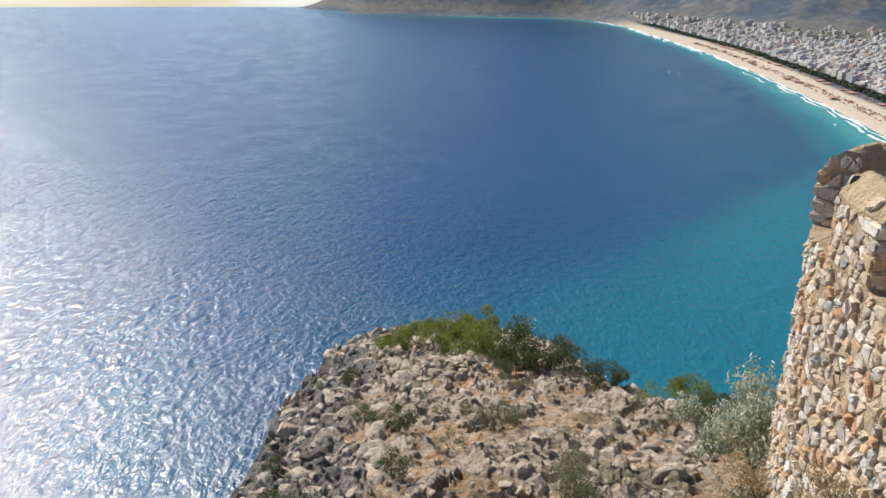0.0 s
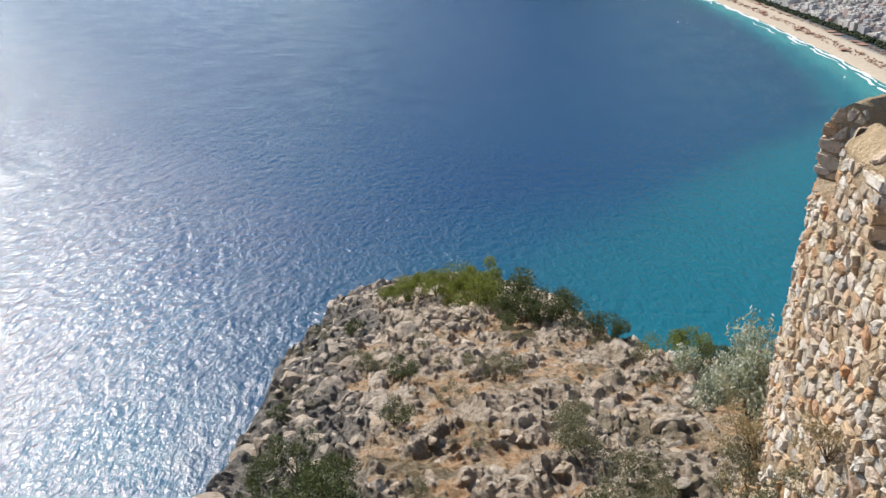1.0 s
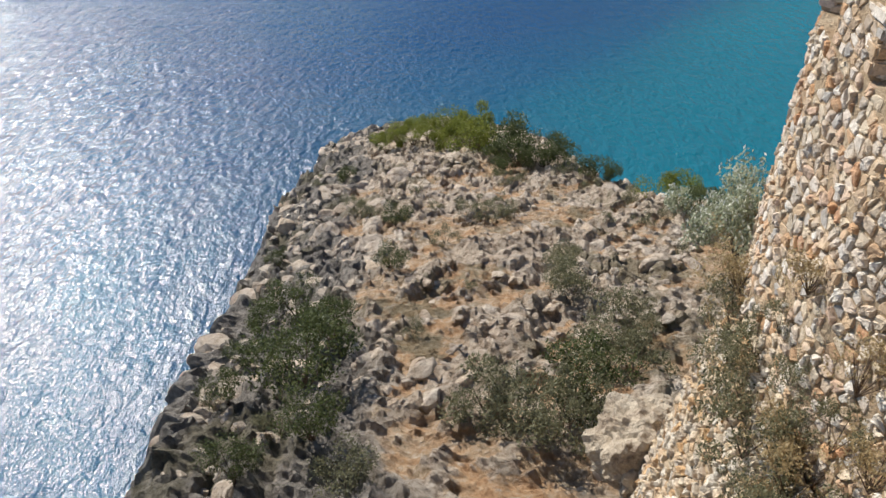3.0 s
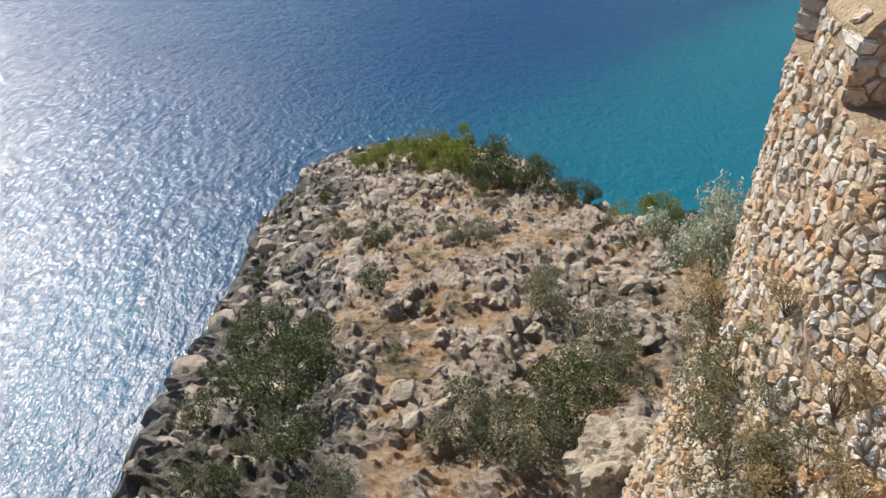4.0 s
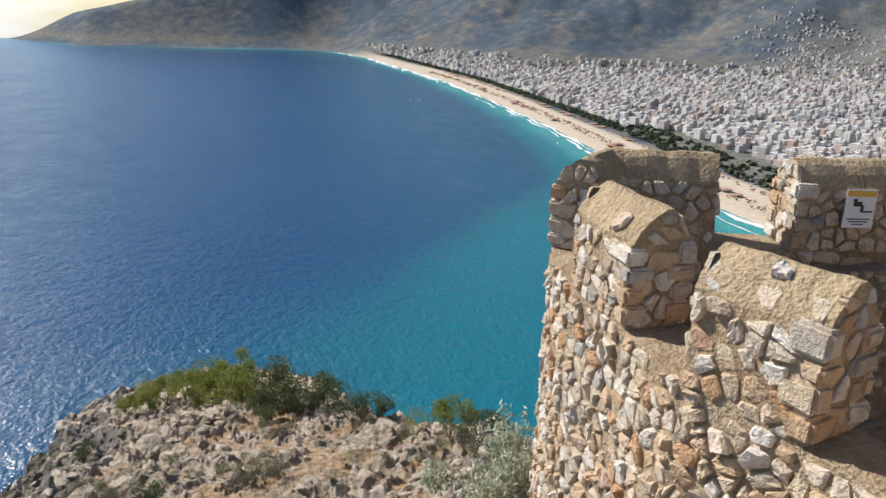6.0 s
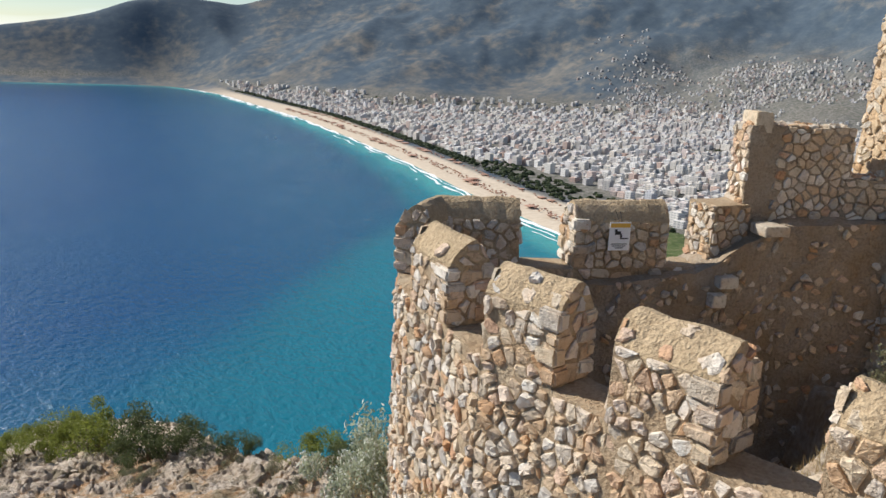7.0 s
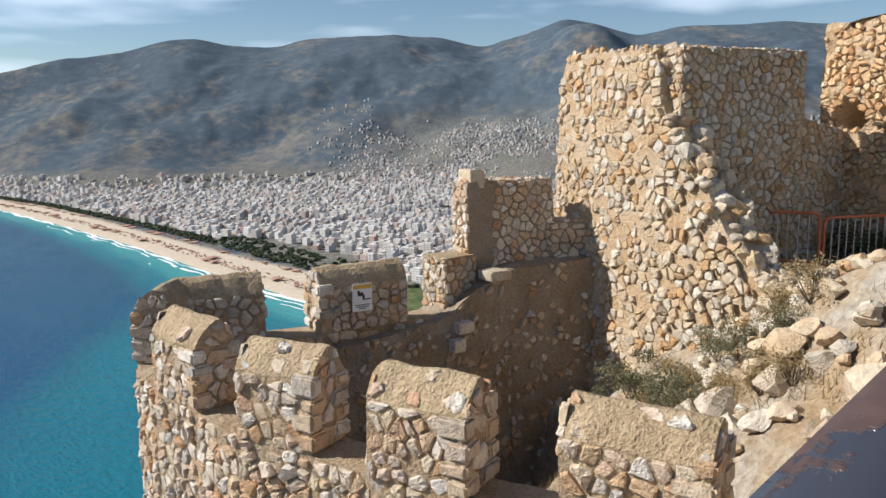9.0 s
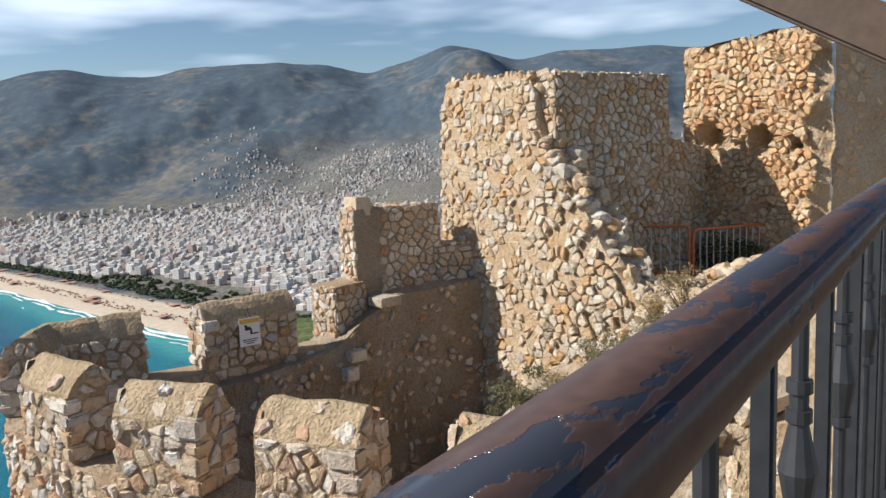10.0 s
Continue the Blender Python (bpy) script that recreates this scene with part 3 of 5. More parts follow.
# ---- the rocky headland and the castle hill ----
HEAD_LEFT = ((0, 13.6, 18.5, 25, 35.4, 45.7, 57.5, 70, 80, 86), (-6.0, -6.9, -8.0, -8.6, -10.2, -11.6, -12.0, -12.6, -11.0, -6.0))


def head_top(x, y):
    """The lie of the headland without its roughness."""
    left = np.interp(y, *HEAD_LEFT)
    right = np.interp(y, (0, 20, 30, 43.7, 46.8, 50.1, 56.1, 70, 81, 86), (26, 23, 21.5, 19.3, 16.9, 14.2, 12.0, 10.5, 6.0, 0.0))
    z = -13 - 0.32 * y + 0.0 * x
    wob = 1.6 * fbm2(x, y, 9, 3, 0.5, 21)
    over_l, over_r = np.maximum(left + wob - x, 0), np.maximum(x - right + wob, 0)
    over_f = np.maximum(y - 84.5 + 1.5 * wob + 0.006 * (x + 3) ** 2, 0)
    # the back of the ridge is rounded, the seaward side breaks off in a cliff
    z = z - 0.010 * np.maximum(4 - x, 0) ** 2 * smoothstep(8, 30, y)
    z = z - 2.6 * over_l - 1.1 * over_r - 2.4 * over_f
    # the ground climbs to the foot of the castle wall
    near = np.hypot(np.maximum(3.9 - x, 0), np.maximum(y - 9.0, 0))
    bank = -13.6 - 1.3 * near - 0.05 * np.maximum(x - 6, 0)
    return np.maximum(z, bank)


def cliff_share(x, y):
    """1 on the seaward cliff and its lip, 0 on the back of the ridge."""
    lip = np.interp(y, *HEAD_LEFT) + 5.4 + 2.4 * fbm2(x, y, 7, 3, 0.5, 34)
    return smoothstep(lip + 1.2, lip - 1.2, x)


def outcrop(x, y):
    """Where bare rock breaks through the earth; the beds strike across the ridge."""
    u, v = 0.80 * x + 0.60 * y, 0.80 * y - 0.60 * x
    beds = fbm2(u / 1.8, v, 2.6, 5, 0.72, 33)
    return np.clip(smoothstep(-0.26, 0.22, beds) + cliff_share(x, y) + smoothstep(56, 66, y), 0, 1)


def crest(v, sharp=2.4):
    return 1 - np.minimum(np.abs(v) * sharp, 1.2)


def roughness(x, y):
    rock = outcrop(x, y)
    # folds run down the slope
    v, u = x + 0.30 * y, (y - 0.30 * x) / 1.35
    crag = 0.62 * (crest(fbm2(u / 1.5, v, 2.7, 3, 0.55, 31)) - 0.35) + 0.48 * (crest(fbm2(u / 1.3, v, 1.15, 3, 0.6, 41)) - 0.35) \
        + 0.26 * (crest(fbm2(x, y, 0.5, 2, 0.5, 43)) - 0.35)
    soil = 0.40 * fbm2(x, y, 2.2, 5, 0.7, 51) + 0.16 * crest(fbm2(x, y, 0.6, 2, 0.5, 52)) - 0.25
    return rock * crag + (1 - rock) * soil


def build_headland():
    xs = np.r_[np.arange(-75, -16, 1.2), np.arange(-16, 26, 0.17), np.arange(26, 90, 1.6)]
    ys = np.r_[np.arange(-70, 4.0, 2.0), np.arange(4.0, 30, 0.17), np.arange(30, 90, 0.24), np.arange(90, 150, 1.6)]
    x, y = np.meshgrid(xs, ys, indexing="ij")
    base = head_top(x, y)
    rough = roughness(x, y)
    calm = smoothstep(3.0, 7.5, np.hypot(np.maximum(2.5 - x, 0), np.maximum(y - 9.3, 0)) + 2.0)
    z = np.maximum(base + rough * calm, SEA_Z - 4)
    # the cliff is fluted from top to bottom
    steep = smoothstep(1.0, -2.0, x - np.interp(y, *HEAD_LEFT))
    sx = 0.45 * fbm2(z * 1.0, y, 2.2, 3, 0.5, 61) - steep * 1.1 * (crest(fbm2(y, z * 0.22, 2.4, 5, 0.75, 62)) - 0.4) - steep * 0.5 * fbm2(y, z, 0.9, 3, 0.6, 63)
    z = np.where((x > 4.6) & (y < 9.4), np.minimum(z, -9.2), np.where(y < 2, np.minimum(z, -4.0), z))
    me = mesh_of("headland", np.c_[(x + sx).ravel(), y.ravel(), z.ravel()], [f[::-1] for f in grid_faces(*x.shape)], ROCK)
    attribute(me, "earth", 1 - outcrop(x, y))
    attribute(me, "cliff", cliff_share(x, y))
    return tagged(new("headland", me), "grey and ochre limestone headland falling steeply to the sea", "headland", kind="structure")


build_headland()


def ground_at(x, y):
    x, y = np.array([float(x)]), np.array([float(y)])
    return float(head_top(x, y)[0] + roughness(x, y)[0] * 0.8)


def build_hillside():
    """Green castle hill between the far wall and the beach, and the ground round the castle."""
    xs, ys = np.linspace(9, 640, 90), np.linspace(-420, 700, 120)
    x, y = np.meshgrid(xs, ys, indexing="ij")
    d = np.hypot(x - 14, (y - 6) * 0.9)
    z = -7 - 0.215 * d + 4 * fbm2(x, y, 60, 4, 0.5, 71) * smoothstep(0, 60, d) 
    over = np.maximum(y - 1.03 * x - 2, 0)
    z = np.maximum(z - 1.5 * over, SEA_Z - 5)
    z = np.where((x < 17) & (y < 10), np.minimum(z, -8), z)
    me = mesh_of("hillside", np.c_[x.ravel(), y.ravel(), z.ravel()], [f[::-1] for f in grid_faces(*x.shape)], HILL, True)
    tagged(new("hillside", me), "green scrubby hillside below the castle wall", "hillside", kind="structure")


m_hill = Mat("scrub_hillside", 0.95, spec=0.1)
n_hill = m_hill.noise(0.35, 6, 0.65, "World")
m_hill.colour(m_hill.ramp(n_hill, (0.3, (0.035, 0.06, 0.02)), (0.5, (0.09, 0.12, 0.045)), (0.7, (0.20, 0.18, 0.10)))).bump(n_hill, 1.0, 1.5)
HILL = m_hill.m
build_hillside()


# ---- plants ----
def leaf_cloud(n, clumps, size, seed, flat=0.75):
    """Leaves strewn over the shells of several clumps, as two-sided blades."""
    rng = np.random.RandomState(seed)
    vs, fs = [], []
    cs = [(rng.normal(0, 0.34), rng.normal(0, 0.34), rng.uniform(0.3, 0.85), rng.uniform(0.18, 0.36)) for _ in range(clumps)]
    for k in range(n):
        cx, cy, cz, cr = cs[rng.randint(clumps)]
        d = rng.normal(size=3)
        d /= np.linalg.norm(d)
        p = np.array((cx, cy, cz)) + d * cr * rng.uniform(0.45, 1.08) * np.array((1, 1, flat))
        if p[2] < 0.02:
            p[2] = rng.uniform(0.02, 0.3)
        a = rng.normal(size=3)
        a /= np.linalg.norm(a)
        b = np.cross(a, rng.normal(size=3))
        b /= np.linalg.norm(b)
        L, W = size * rng.uniform(0.7, 1.5), size * rng.uniform(0.35, 0.6)
        i = len(vs)
        vs += [p - a * L / 2, p + b * W / 2, p + a * L / 2, p - b * W / 2]
        fs += [(i, i + 1, i + 2), (i, i + 2, i + 3)]
    return vs, fs


def plant(name, mat, n, clumps, size, seed, label, category, group="", trunk=0.0, limbs=5, flat=0.75, extra=None):
    """A plant one metre high: stems, limbs and a leafy crown."""
    thing = tagged(new(name), label, category, group)
    rng = np.random.RandomState(seed + 5)
    vs, fs = leaf_cloud(n, clumps, size, seed, flat)
    ob = new("crown", mesh_of("crown", [v + np.array((0, 0, trunk)) for v in vs], fs, mat))
    ob.parent = thing
    if extra:
        vs, fs = leaf_cloud(n // 5, clumps, size * 0.8, seed, flat)
        ob = new("blossom", mesh_of("blossom", [v * 1.04 for v in vs], fs, extra))
        ob.parent = thing
    bm = bmesh.new()
    if trunk:
        put_tube(bm, (0, 0, -0.3), (0.03, 0.02, trunk + 0.25), 0.045, 0.028, 7)
    for k in range(limbs):
        a = 2 * math.pi * k / limbs + rng.uniform(-0.4, 0.4)
        put_tube(bm, (0.02, 0, trunk * 0.8), (0.3 * math.cos(a), 0.3 * math.sin(a), trunk + rng.uniform(0.35, 0.7)), 0.018, 0.006, 5)
    part("stem" if not trunk else "trunk", bm, BARK, thing)
    thing.location = (0, 0, -800)
    return thing


def strew(kinds, spots, lift=0.0, seed=1):
    rng = np.random.RandomState(seed)
    for k, (x, y, h) in enumerate(spots):
        src = kinds[rng.randint(len(kinds))]
        w = rng.uniform(0.68, 0.98)
        ob = copy_thing(src, pose(x, y, ground_at(x, y) - 0.15 * h + lift, rng.uniform(-6, 6), rng.uniform(-6, 6), rng.uniform(0, 360)))
        ob.scale = (h * w, h * w, h)


pines = [plant("pine_tree", PINE, 3600, 12, 0.055, 400 + k, "bushy green pine tree on the rocky headland", "tree", "trees on the headland", 0.22) for k in range(2)]
carobs = [plant("carob_tree", DARKLEAF, 2600, 11, 0.055, 410 + k, "dark green bushy tree among the rocks", "tree", "trees on the headland", 0.08) for k in range(2)]
shrubs = [plant("shrub", SCRUB, 2200, 10, 0.052, 420 + k, "grey-green maquis shrub growing between rocks", "shrub", "shrubs on the headland", 0.0) for k in range(3)]
strew(pines, ((-4.9, 67.0, 2.3), (-3.6, 68.5, 2.4), (-2.3, 66.6, 2.7), (-0.9, 69.0, 2.7), (0.2, 65.0, 3.0), (1.2, 68.5, 3.0), (2.1, 66.8, 3.4), (3.8, 62.8, 4.0), (2.9, 65.0, 3.1), (15.6, 43.4, 2.8)), 0.0, 2)
strew(carobs, ((5.5, 56.4, 3.0), (6.9, 58.5, 4.4), (8.8, 56.2, 3.6), (10.0, 55.0, 2.5), (4.7, 53.6, 1.9), (7.6, 55.0, 2.5), (-2.7, 40.9, 1.6), (-2.6, 32.7, 1.5), (11.7, 51.5, 2.5),
               (12.8, 50.6, 1.8), (16.5, 40.6, 2.4), (18.0, 41.3, 2.0), (5.0, 18.3, 2.7), (-4.2, 23.0, 1.9), (-4.6, 19.4, 2.9), (-6.5, 27.6, 2.1), (-5.0, 25.2, 1.5), (-3.8, 15.8, 2.1),
               (-7.0, 18.2, 1.5), (-5.6, 13.8, 1.4), (-7.2, 21.4, 1.2), (-7.6, 25.0, 1.5), (-8.9, 34.8, 1.1), (-7.7, 55.3, 1.6), (-5.4, 20.8, 1.8)), 0.1, 3)
strew(shrubs, ((2.4, 41.2, 1.7), (4.2, 41.3, 1.7), (3.4, 43.0, 1.4), (6.0, 52, 1.3), (5.0, 50.5, 1.2), (-0.3, 43.8, 0.9), (0.4, 36.2, 1.2), (-4.7, 42.9, 1.4), (13.2, 45.2, 1.5), (13.9, 39.8, 1.2),
               (14.9, 37.6, 1.3), (10.4, 39.6, 0.9), (12.5, 39.8, 1.1), (5.8, 27.2, 2.4), (6.0, 29.2, 1.7), (6.2, 31.6, 1.5), (6.3, 21.8, 2.8), (7.9, 22.8, 1.9), (7.0, 20.4, 2.0), (2.5, 17.0, 3.0),
               (3.5, 15.9, 2.6), (1.6, 17.6, 2.2), (4.2, 17.2, 2.4), (-2.6, 14.0, 1.8), (-5.0, 16.8, 1.1), (-9.6, 55.2, 1.3), (-5.6, 44.3, 1.7), (16.0, 36.0, 1.3), (17.5, 38.0, 1.5), (15.5, 33.0, 1.2),
               (13.0, 34.0, 1.0), (16.5, 29.5, 1.4), (11.0, 48.6, 1.1), (9.6, 52.6, 1.2), (-1.5, 47.0, 0.9), (1.5, 29.0, 0.7), (-1.0, 24.0, 0.8), (9.0, 26.5, 0.8)), 0.0, 4)


def place(src, x, y, z, h, wide=1.0, turn=0):
    ob = copy_thing(src, pose(x, y, z, 0, 0, turn))
    ob.scale = (h * wide, h * wide, h)
    return ob


# plants at the foot of the bastion
silver = plant("flowering_shrub", SILVER, 5200, 16, 0.06, 431, "silvery shrub with small white blossom beside the bastion wall", "shrub", extra=FLOWER)
silver.location, silver.scale = (4.42, 9.85, -6.95), (1.05, 1.05, 1.5)
drybush = plant("dry_shrub", DRY, 1100, 9, 0.06, 433, "dry brown twiggy shrub at the foot of the wall", "shrub", "dry shrubs by the wall", limbs=14)
for k, (x, y, z, h) in enumerate(((4.75, 9.75, -6.9, 1.2), (4.25, 9.1, -7.2, 1.0), (3.95, 8.3, -7.3, 0.95), (3.75, 7.2, -7.5, 0.9), (3.65, 5.6, -7.3, 1.0), (4.05, 8.8, -6.9, 0.9), (3.85, 6.5, -7.2, 0.9))):
    place(drybush, x + 0.1, y, z, h, 0.85, 70 * k)
for k, (x, y, z, h) in enumerate(((3.9, 8.7, -7.4, 1.0), (3.7, 7.9, -7.6, 1.2), (3.55, 7.2, -7.8, 1.3), (3.5, 6.6, -7.7, 1.3), (3.6, 6.0, -7.3, 1.1), (3.6, 5.2, -7.5, 1.2), (3.75, 7.5, -7.0, 0.9), (3.4, 5.8, -8.0, 1.1))):
    place(shrubs[k % 3], x + 0.2, y, z, h * 0.9, 0.75, 50 * k)

for k, (x, y, z, h) in enumerate(((3.85, 6.75, -5.22, 0.6), (3.85, 6.43, -6.34, 0.6), (3.85, 5.41, -5.4, 0.7), (3.85, 5.44, -6.22, 0.65), (3.85, 4.77, -5.99, 0.7), (3.85, 7.03, -6.02, 0.5))):
    place(drybush if k % 2 == 0 else shrubs[k % 3], x, y, z, h, 0.8, 83 * k)


# ---- loose rocks ----
def rock_mesh(seed, sub=2):
    """A block broken along a dozen flat faces."""
    rng = np.random.RandomState(900 + seed)
    bm = bmesh.new()
    bmesh.ops.create_icosphere(bm, subdivisions=sub, radius=1.0)
    cuts = [(Vector(rng.normal(size=3)).normalized(), rng.uniform(0.38, 0.8)) for _ in range(12)]
    for v in bm.verts:
        for way, d in cuts:
            over = v.co.dot(way) - d
            if over > 0:
                v.co -= way * over
        v.co += noise.noise_vector(v.co * 3 + Vector((seed, 0, 0))) * 0.07
        v.co *= 1.35
    me = bpy.data.meshes.new("rock")
    bm.to_mesh(me)
    bm.free()
    me.materials.append(LIMESTONE)
    return me


m_lime = Mat("weathered_limestone", 0.92, spec=0.2)
lime_n = m_lime.noise(2.6, 7, 0.7, "World")
lime_c = m_lime.ramp(lime_n, (0.3, (0.25, 0.19, 0.145)), (0.43, (0.62, 0.51, 0.40)), (0.60, (0.80, 0.71, 0.61)), (0.8, (0.72, 0.55, 0.38)))
m_lime.colour(m_lime.mix(0.5, lime_c, m_lime.ramp(m_lime.each(), (0.0, (0.72, 0.67, 0.62)), (0.6, (0.95, 0.93, 0.9)), (1.0, (1, 0.85, 0.68))), "MULTIPLY"))
m_lime.bump(m_lime.math("ADD", lime_n, m_lime.noise(11, 5, 0.7, "World")), 1.0, 0.2)
LIMESTONE = m_lime.m


def strew_rocks():
    rng = np.random.RandomState(31)
    kinds = [rock_mesh(k) for k in range(9)]
    xs = rng.uniform(-13, 20, 9000)
    ys = rng.uniform(10, 84, 9000)
    keep = (outcrop(xs, ys) > 0.35) & (fbm2(xs, ys, 5, 3, 0.5, 95) > 0.0)
    xs, ys = xs[keep][:1500], ys[keep][:1500]
    zs = head_top(xs, ys) + roughness(xs, ys) * 0.85
    near = np.argsort(ys)
    vs, fs = [], []
    for n, k in enumerate(near):
        size = rng.uniform(0.12, 0.34) * (2.0 if rng.rand() < 0.10 else 1.0) * (1 + ys[k] / 160)
        m = pose(xs[k], ys[k], zs[k] - size * 0.3, rng.uniform(-25, 25), rng.uniform(-25, 25), rng.uniform(0, 360)) @ Matrix.Diagonal((size * rng.uniform(0.9, 1.7), size, size * rng.uniform(0.5, 1.0), 1))
        me = kinds[rng.randint(9)]
        if n < 300:
            ob = tagged(new("rock", me), "weathered grey limestone rock on the headland", "rock", "loose rocks on the headland")
            ob.matrix_world = m
        else:
            i = len(vs)
            vs += [m @ v.co for v in me.vertices]
            fs += [tuple(i + q for q in p.vertices) for p in me.polygons]
    tagged(new("rock_field", mesh_of("rock_field", vs, fs, LIMESTONE)), "field of weathered limestone rocks over the headland", "rocks", kind="stuff")


strew_rocks()
bm = bmesh.new()
bmesh.ops.create_icosphere(bm, subdivisions=5, radius=1.0)
for v in bm.verts:
    c = v.co.copy()
    k = 1 + 0.35 * noise.noise(c * 1.2) + 0.20 * noise.noise(c * 3.1) - 0.20 * abs(noise.noise(c * 5.0)) + 0.05 * noise.noise(c * 11) + 0.03 * noise.noise(c * 22)
    v.co = Vector((c.x * 1.35 * k, c.y * 1.3 * k, c.z * 1.5 * k))
big = tagged(part("boulder", bm, BOULDER, None), "large pale boulder under the bastion wall", "boulder")
big.location = (4.5, 11.0, -12.95)
big.scale = (0.95, 0.95, 0.88)


# ---- castle masonry ----
def clip_cell(poly, px, py, nx, ny):
    """Cuts a polygon by the half plane of points nearer to the origin side of (px, py) with outward normal n."""
    out = []
    for k in range(len(poly)):
        a, b = poly[k], poly[(k + 1) % len(poly)]
        da, db = (a[0] - px) * nx + (a[1] - py) * ny, (b[0] - px) * nx + (b[1] - py) * ny
        if da <= 0:
            out.append(a)
        if (da < 0 < db) or (db < 0 < da):
            t = da / (da - db)
            out.append((a[0] + t * (b[0] - a[0]), a[1] + t * (b[1] - a[1])))
    return out


class Masonry:
    """Rough stones set into faces of a wall. The first ones become pieces of their own, the rest one joined part."""

    def __init__(self, parent, material, seed, own=300, name="stone"):
        self.parent, self.material, self.own, self.name = parent, material, own, name
        self.rng = np.random.RandomState(seed)
        self.verts, self.faces, self.made = [], [], 0

    def face(self, p00, p10, p11, p01, size=0.2, flat=1.35, proud=0.026, joint=0.016, inside=None, skip=0.0, out=None):
        """Stones over the four-cornered face p00 p10 p11 p01 (out: a way that points out of the wall)."""
        p00, p10, p11, p01 = (np.array(p, float) for p in (p00, p10, p11, p01))
        wide = (np.linalg.norm(p10 - p00) + np.linalg.norm(p11 - p01)) / 2
        high = (np.linalg.norm(p01 - p00) + np.linalg.norm(p11 - p10)) / 2
        normal = np.cross(p10 - p00 + p11 - p01, p01 - p00 + p11 - p10)
        normal /= np.linalg.norm(normal)
        if out is not None and float(np.dot(normal, np.array(out, float))) < 0:
            p00, p10, p11, p01, normal = p10, p00, p01, p11, -normal
        su, sv = size * flat, size
        nu, nv = max(1, int(round(wide / su))), max(1, int(round(high / sv)))
        du, dv = wide / nu, high / nv
        rng = self.rng
        seeds = {}
        for j in range(-1, nv + 1):
            for i in range(-1, nu + 1):
                seeds[i, j] = ((i + 0.5 + (0.5 if j % 2 else 0) * 0.6 + rng.uniform(-0.47, 0.47)) * du, (j + 0.5 + rng.uniform(-0.45, 0.45)) * dv)
        for j in range(nv):
            for i in range(nu):
                cx, cy = seeds[i, j]
                poly = [(max(0, cx - 1.2 * du), max(0, cy - 1.2 * dv)), (min(wide, cx + 1.2 * du), max(0, cy - 1.2 * dv)),
                        (min(wide, cx + 1.2 * du), min(high, cy + 1.2 * dv)), (max(0, cx - 1.2 * du), min(high, cy + 1.2 * dv))]
                for b in range(-2, 3):
                    for a in range(-2, 3):
                        if (a or b) and (i + a, j + b) in seeds:
                            ox, oy = seeds[i + a, j + b]
                            dx, dy = ox - cx, oy - cy
                            dist = math.hypot(dx, dy)
                            if dist > 1e-6:
                                poly = clip_cell(poly, cx + dx / 2 - dx / dist * joint / 2, cy + dy / 2 - dy / dist * joint / 2, dx / dist, dy / dist)
                if len(poly) < 3 or rng.rand() < skip:
                    continue
                mx, my = sum(p[0] for p in poly) / len(poly), sum(p[1] for p in poly) / len(poly)
                if inside and not inside(mx / wide, my / high):
                    continue
                area = abs(sum(poly[k][0] * poly[(k + 1) % len(poly)][1] - poly[(k + 1) % len(poly)][0] * poly[k][1] for k in range(len(poly)))) / 2
                if area < size * size * 0.12:
                    continue
                self.stone(poly, mx, my, lambda u, v: (p00 * (1 - u) * (1 - v) + p10 * u * (1 - v) + p11 * u * v + p01 * (1 - u) * v), wide, high, normal, proud, size)

    def stone(self, poly, mx, my, at, wide, high, normal, proud, size):
        rng = self.rng
        ring = []
        for k in range(len(poly)):
            a, b = poly[k], poly[(k + 1) % len(poly)]
            q = rng.uniform(0.06, 0.2)
            ring += [(a[0] * (1 - q) + b[0] * q, a[1] * (1 - q) + b[1] * q), (a[0] * q + b[0] * (1 - q), a[1] * q + b[1] * (1 - q))]
        ring = [(mx + (u - mx) * j, my + (v - my) * j) for (u, v), j in zip(ring, rng.uniform(0.84, 1.03, len(ring)))]
        grow = rng.uniform(0.95, 1.03)
        lift = proud * rng.uniform(0.35, 1.5)
        tilt = rng.uniform(-0.5, 0.5, 2) * lift / size
        vs, n = [], len(ring)
        for level, (scale, up) in enumerate(((1.0, -0.03), (0.98, 0.62 * lift), (0.80, lift))):
            for u, v in ring:
                x, y = mx + (u - mx) * scale * grow, my + (v - my) * scale * grow
                jig = lift * (0, 0.2, 0.35)[level] * rng.uniform(-1, 1)
                vs.append(at(x / wide, y / high) + normal * (up + jig + (tilt[0] * (x - mx) + tilt[1] * (y - my)) * level))
        vs.append(at(mx / wide, my / high) + normal * lift * rng.uniform(0.9, 1.25))
        fs = []
        for level in (0, 1):
            fs += [(level * n + k, level * n + (k + 1) % n, (level + 1) * n + (k + 1) % n, (level + 1) * n + k) for k in range(n)]
        fs += [(2 * n + k, 2 * n + (k + 1) % n, 3 * n) for k in range(n)]
        self.made += 1
        if self.made <= self.own:
            c = np.mean(vs, axis=0)
            ob = new(self.name, mesh_of(self.name, [p - c for p in vs], fs, self.material))
            ob.location = tuple(c)
            ob.parent = self.parent
        else:
            k0 = len(self.verts)
            self.verts += vs
            self.faces += [tuple(k0 + i for i in f) for f in fs]

    def rest(self, name="stonework"):
        if self.verts:
            ob = new(name, mesh_of(name, self.verts, self.faces, self.material))
            ob.parent = self.parent
            tagged(ob, kind="stuff")


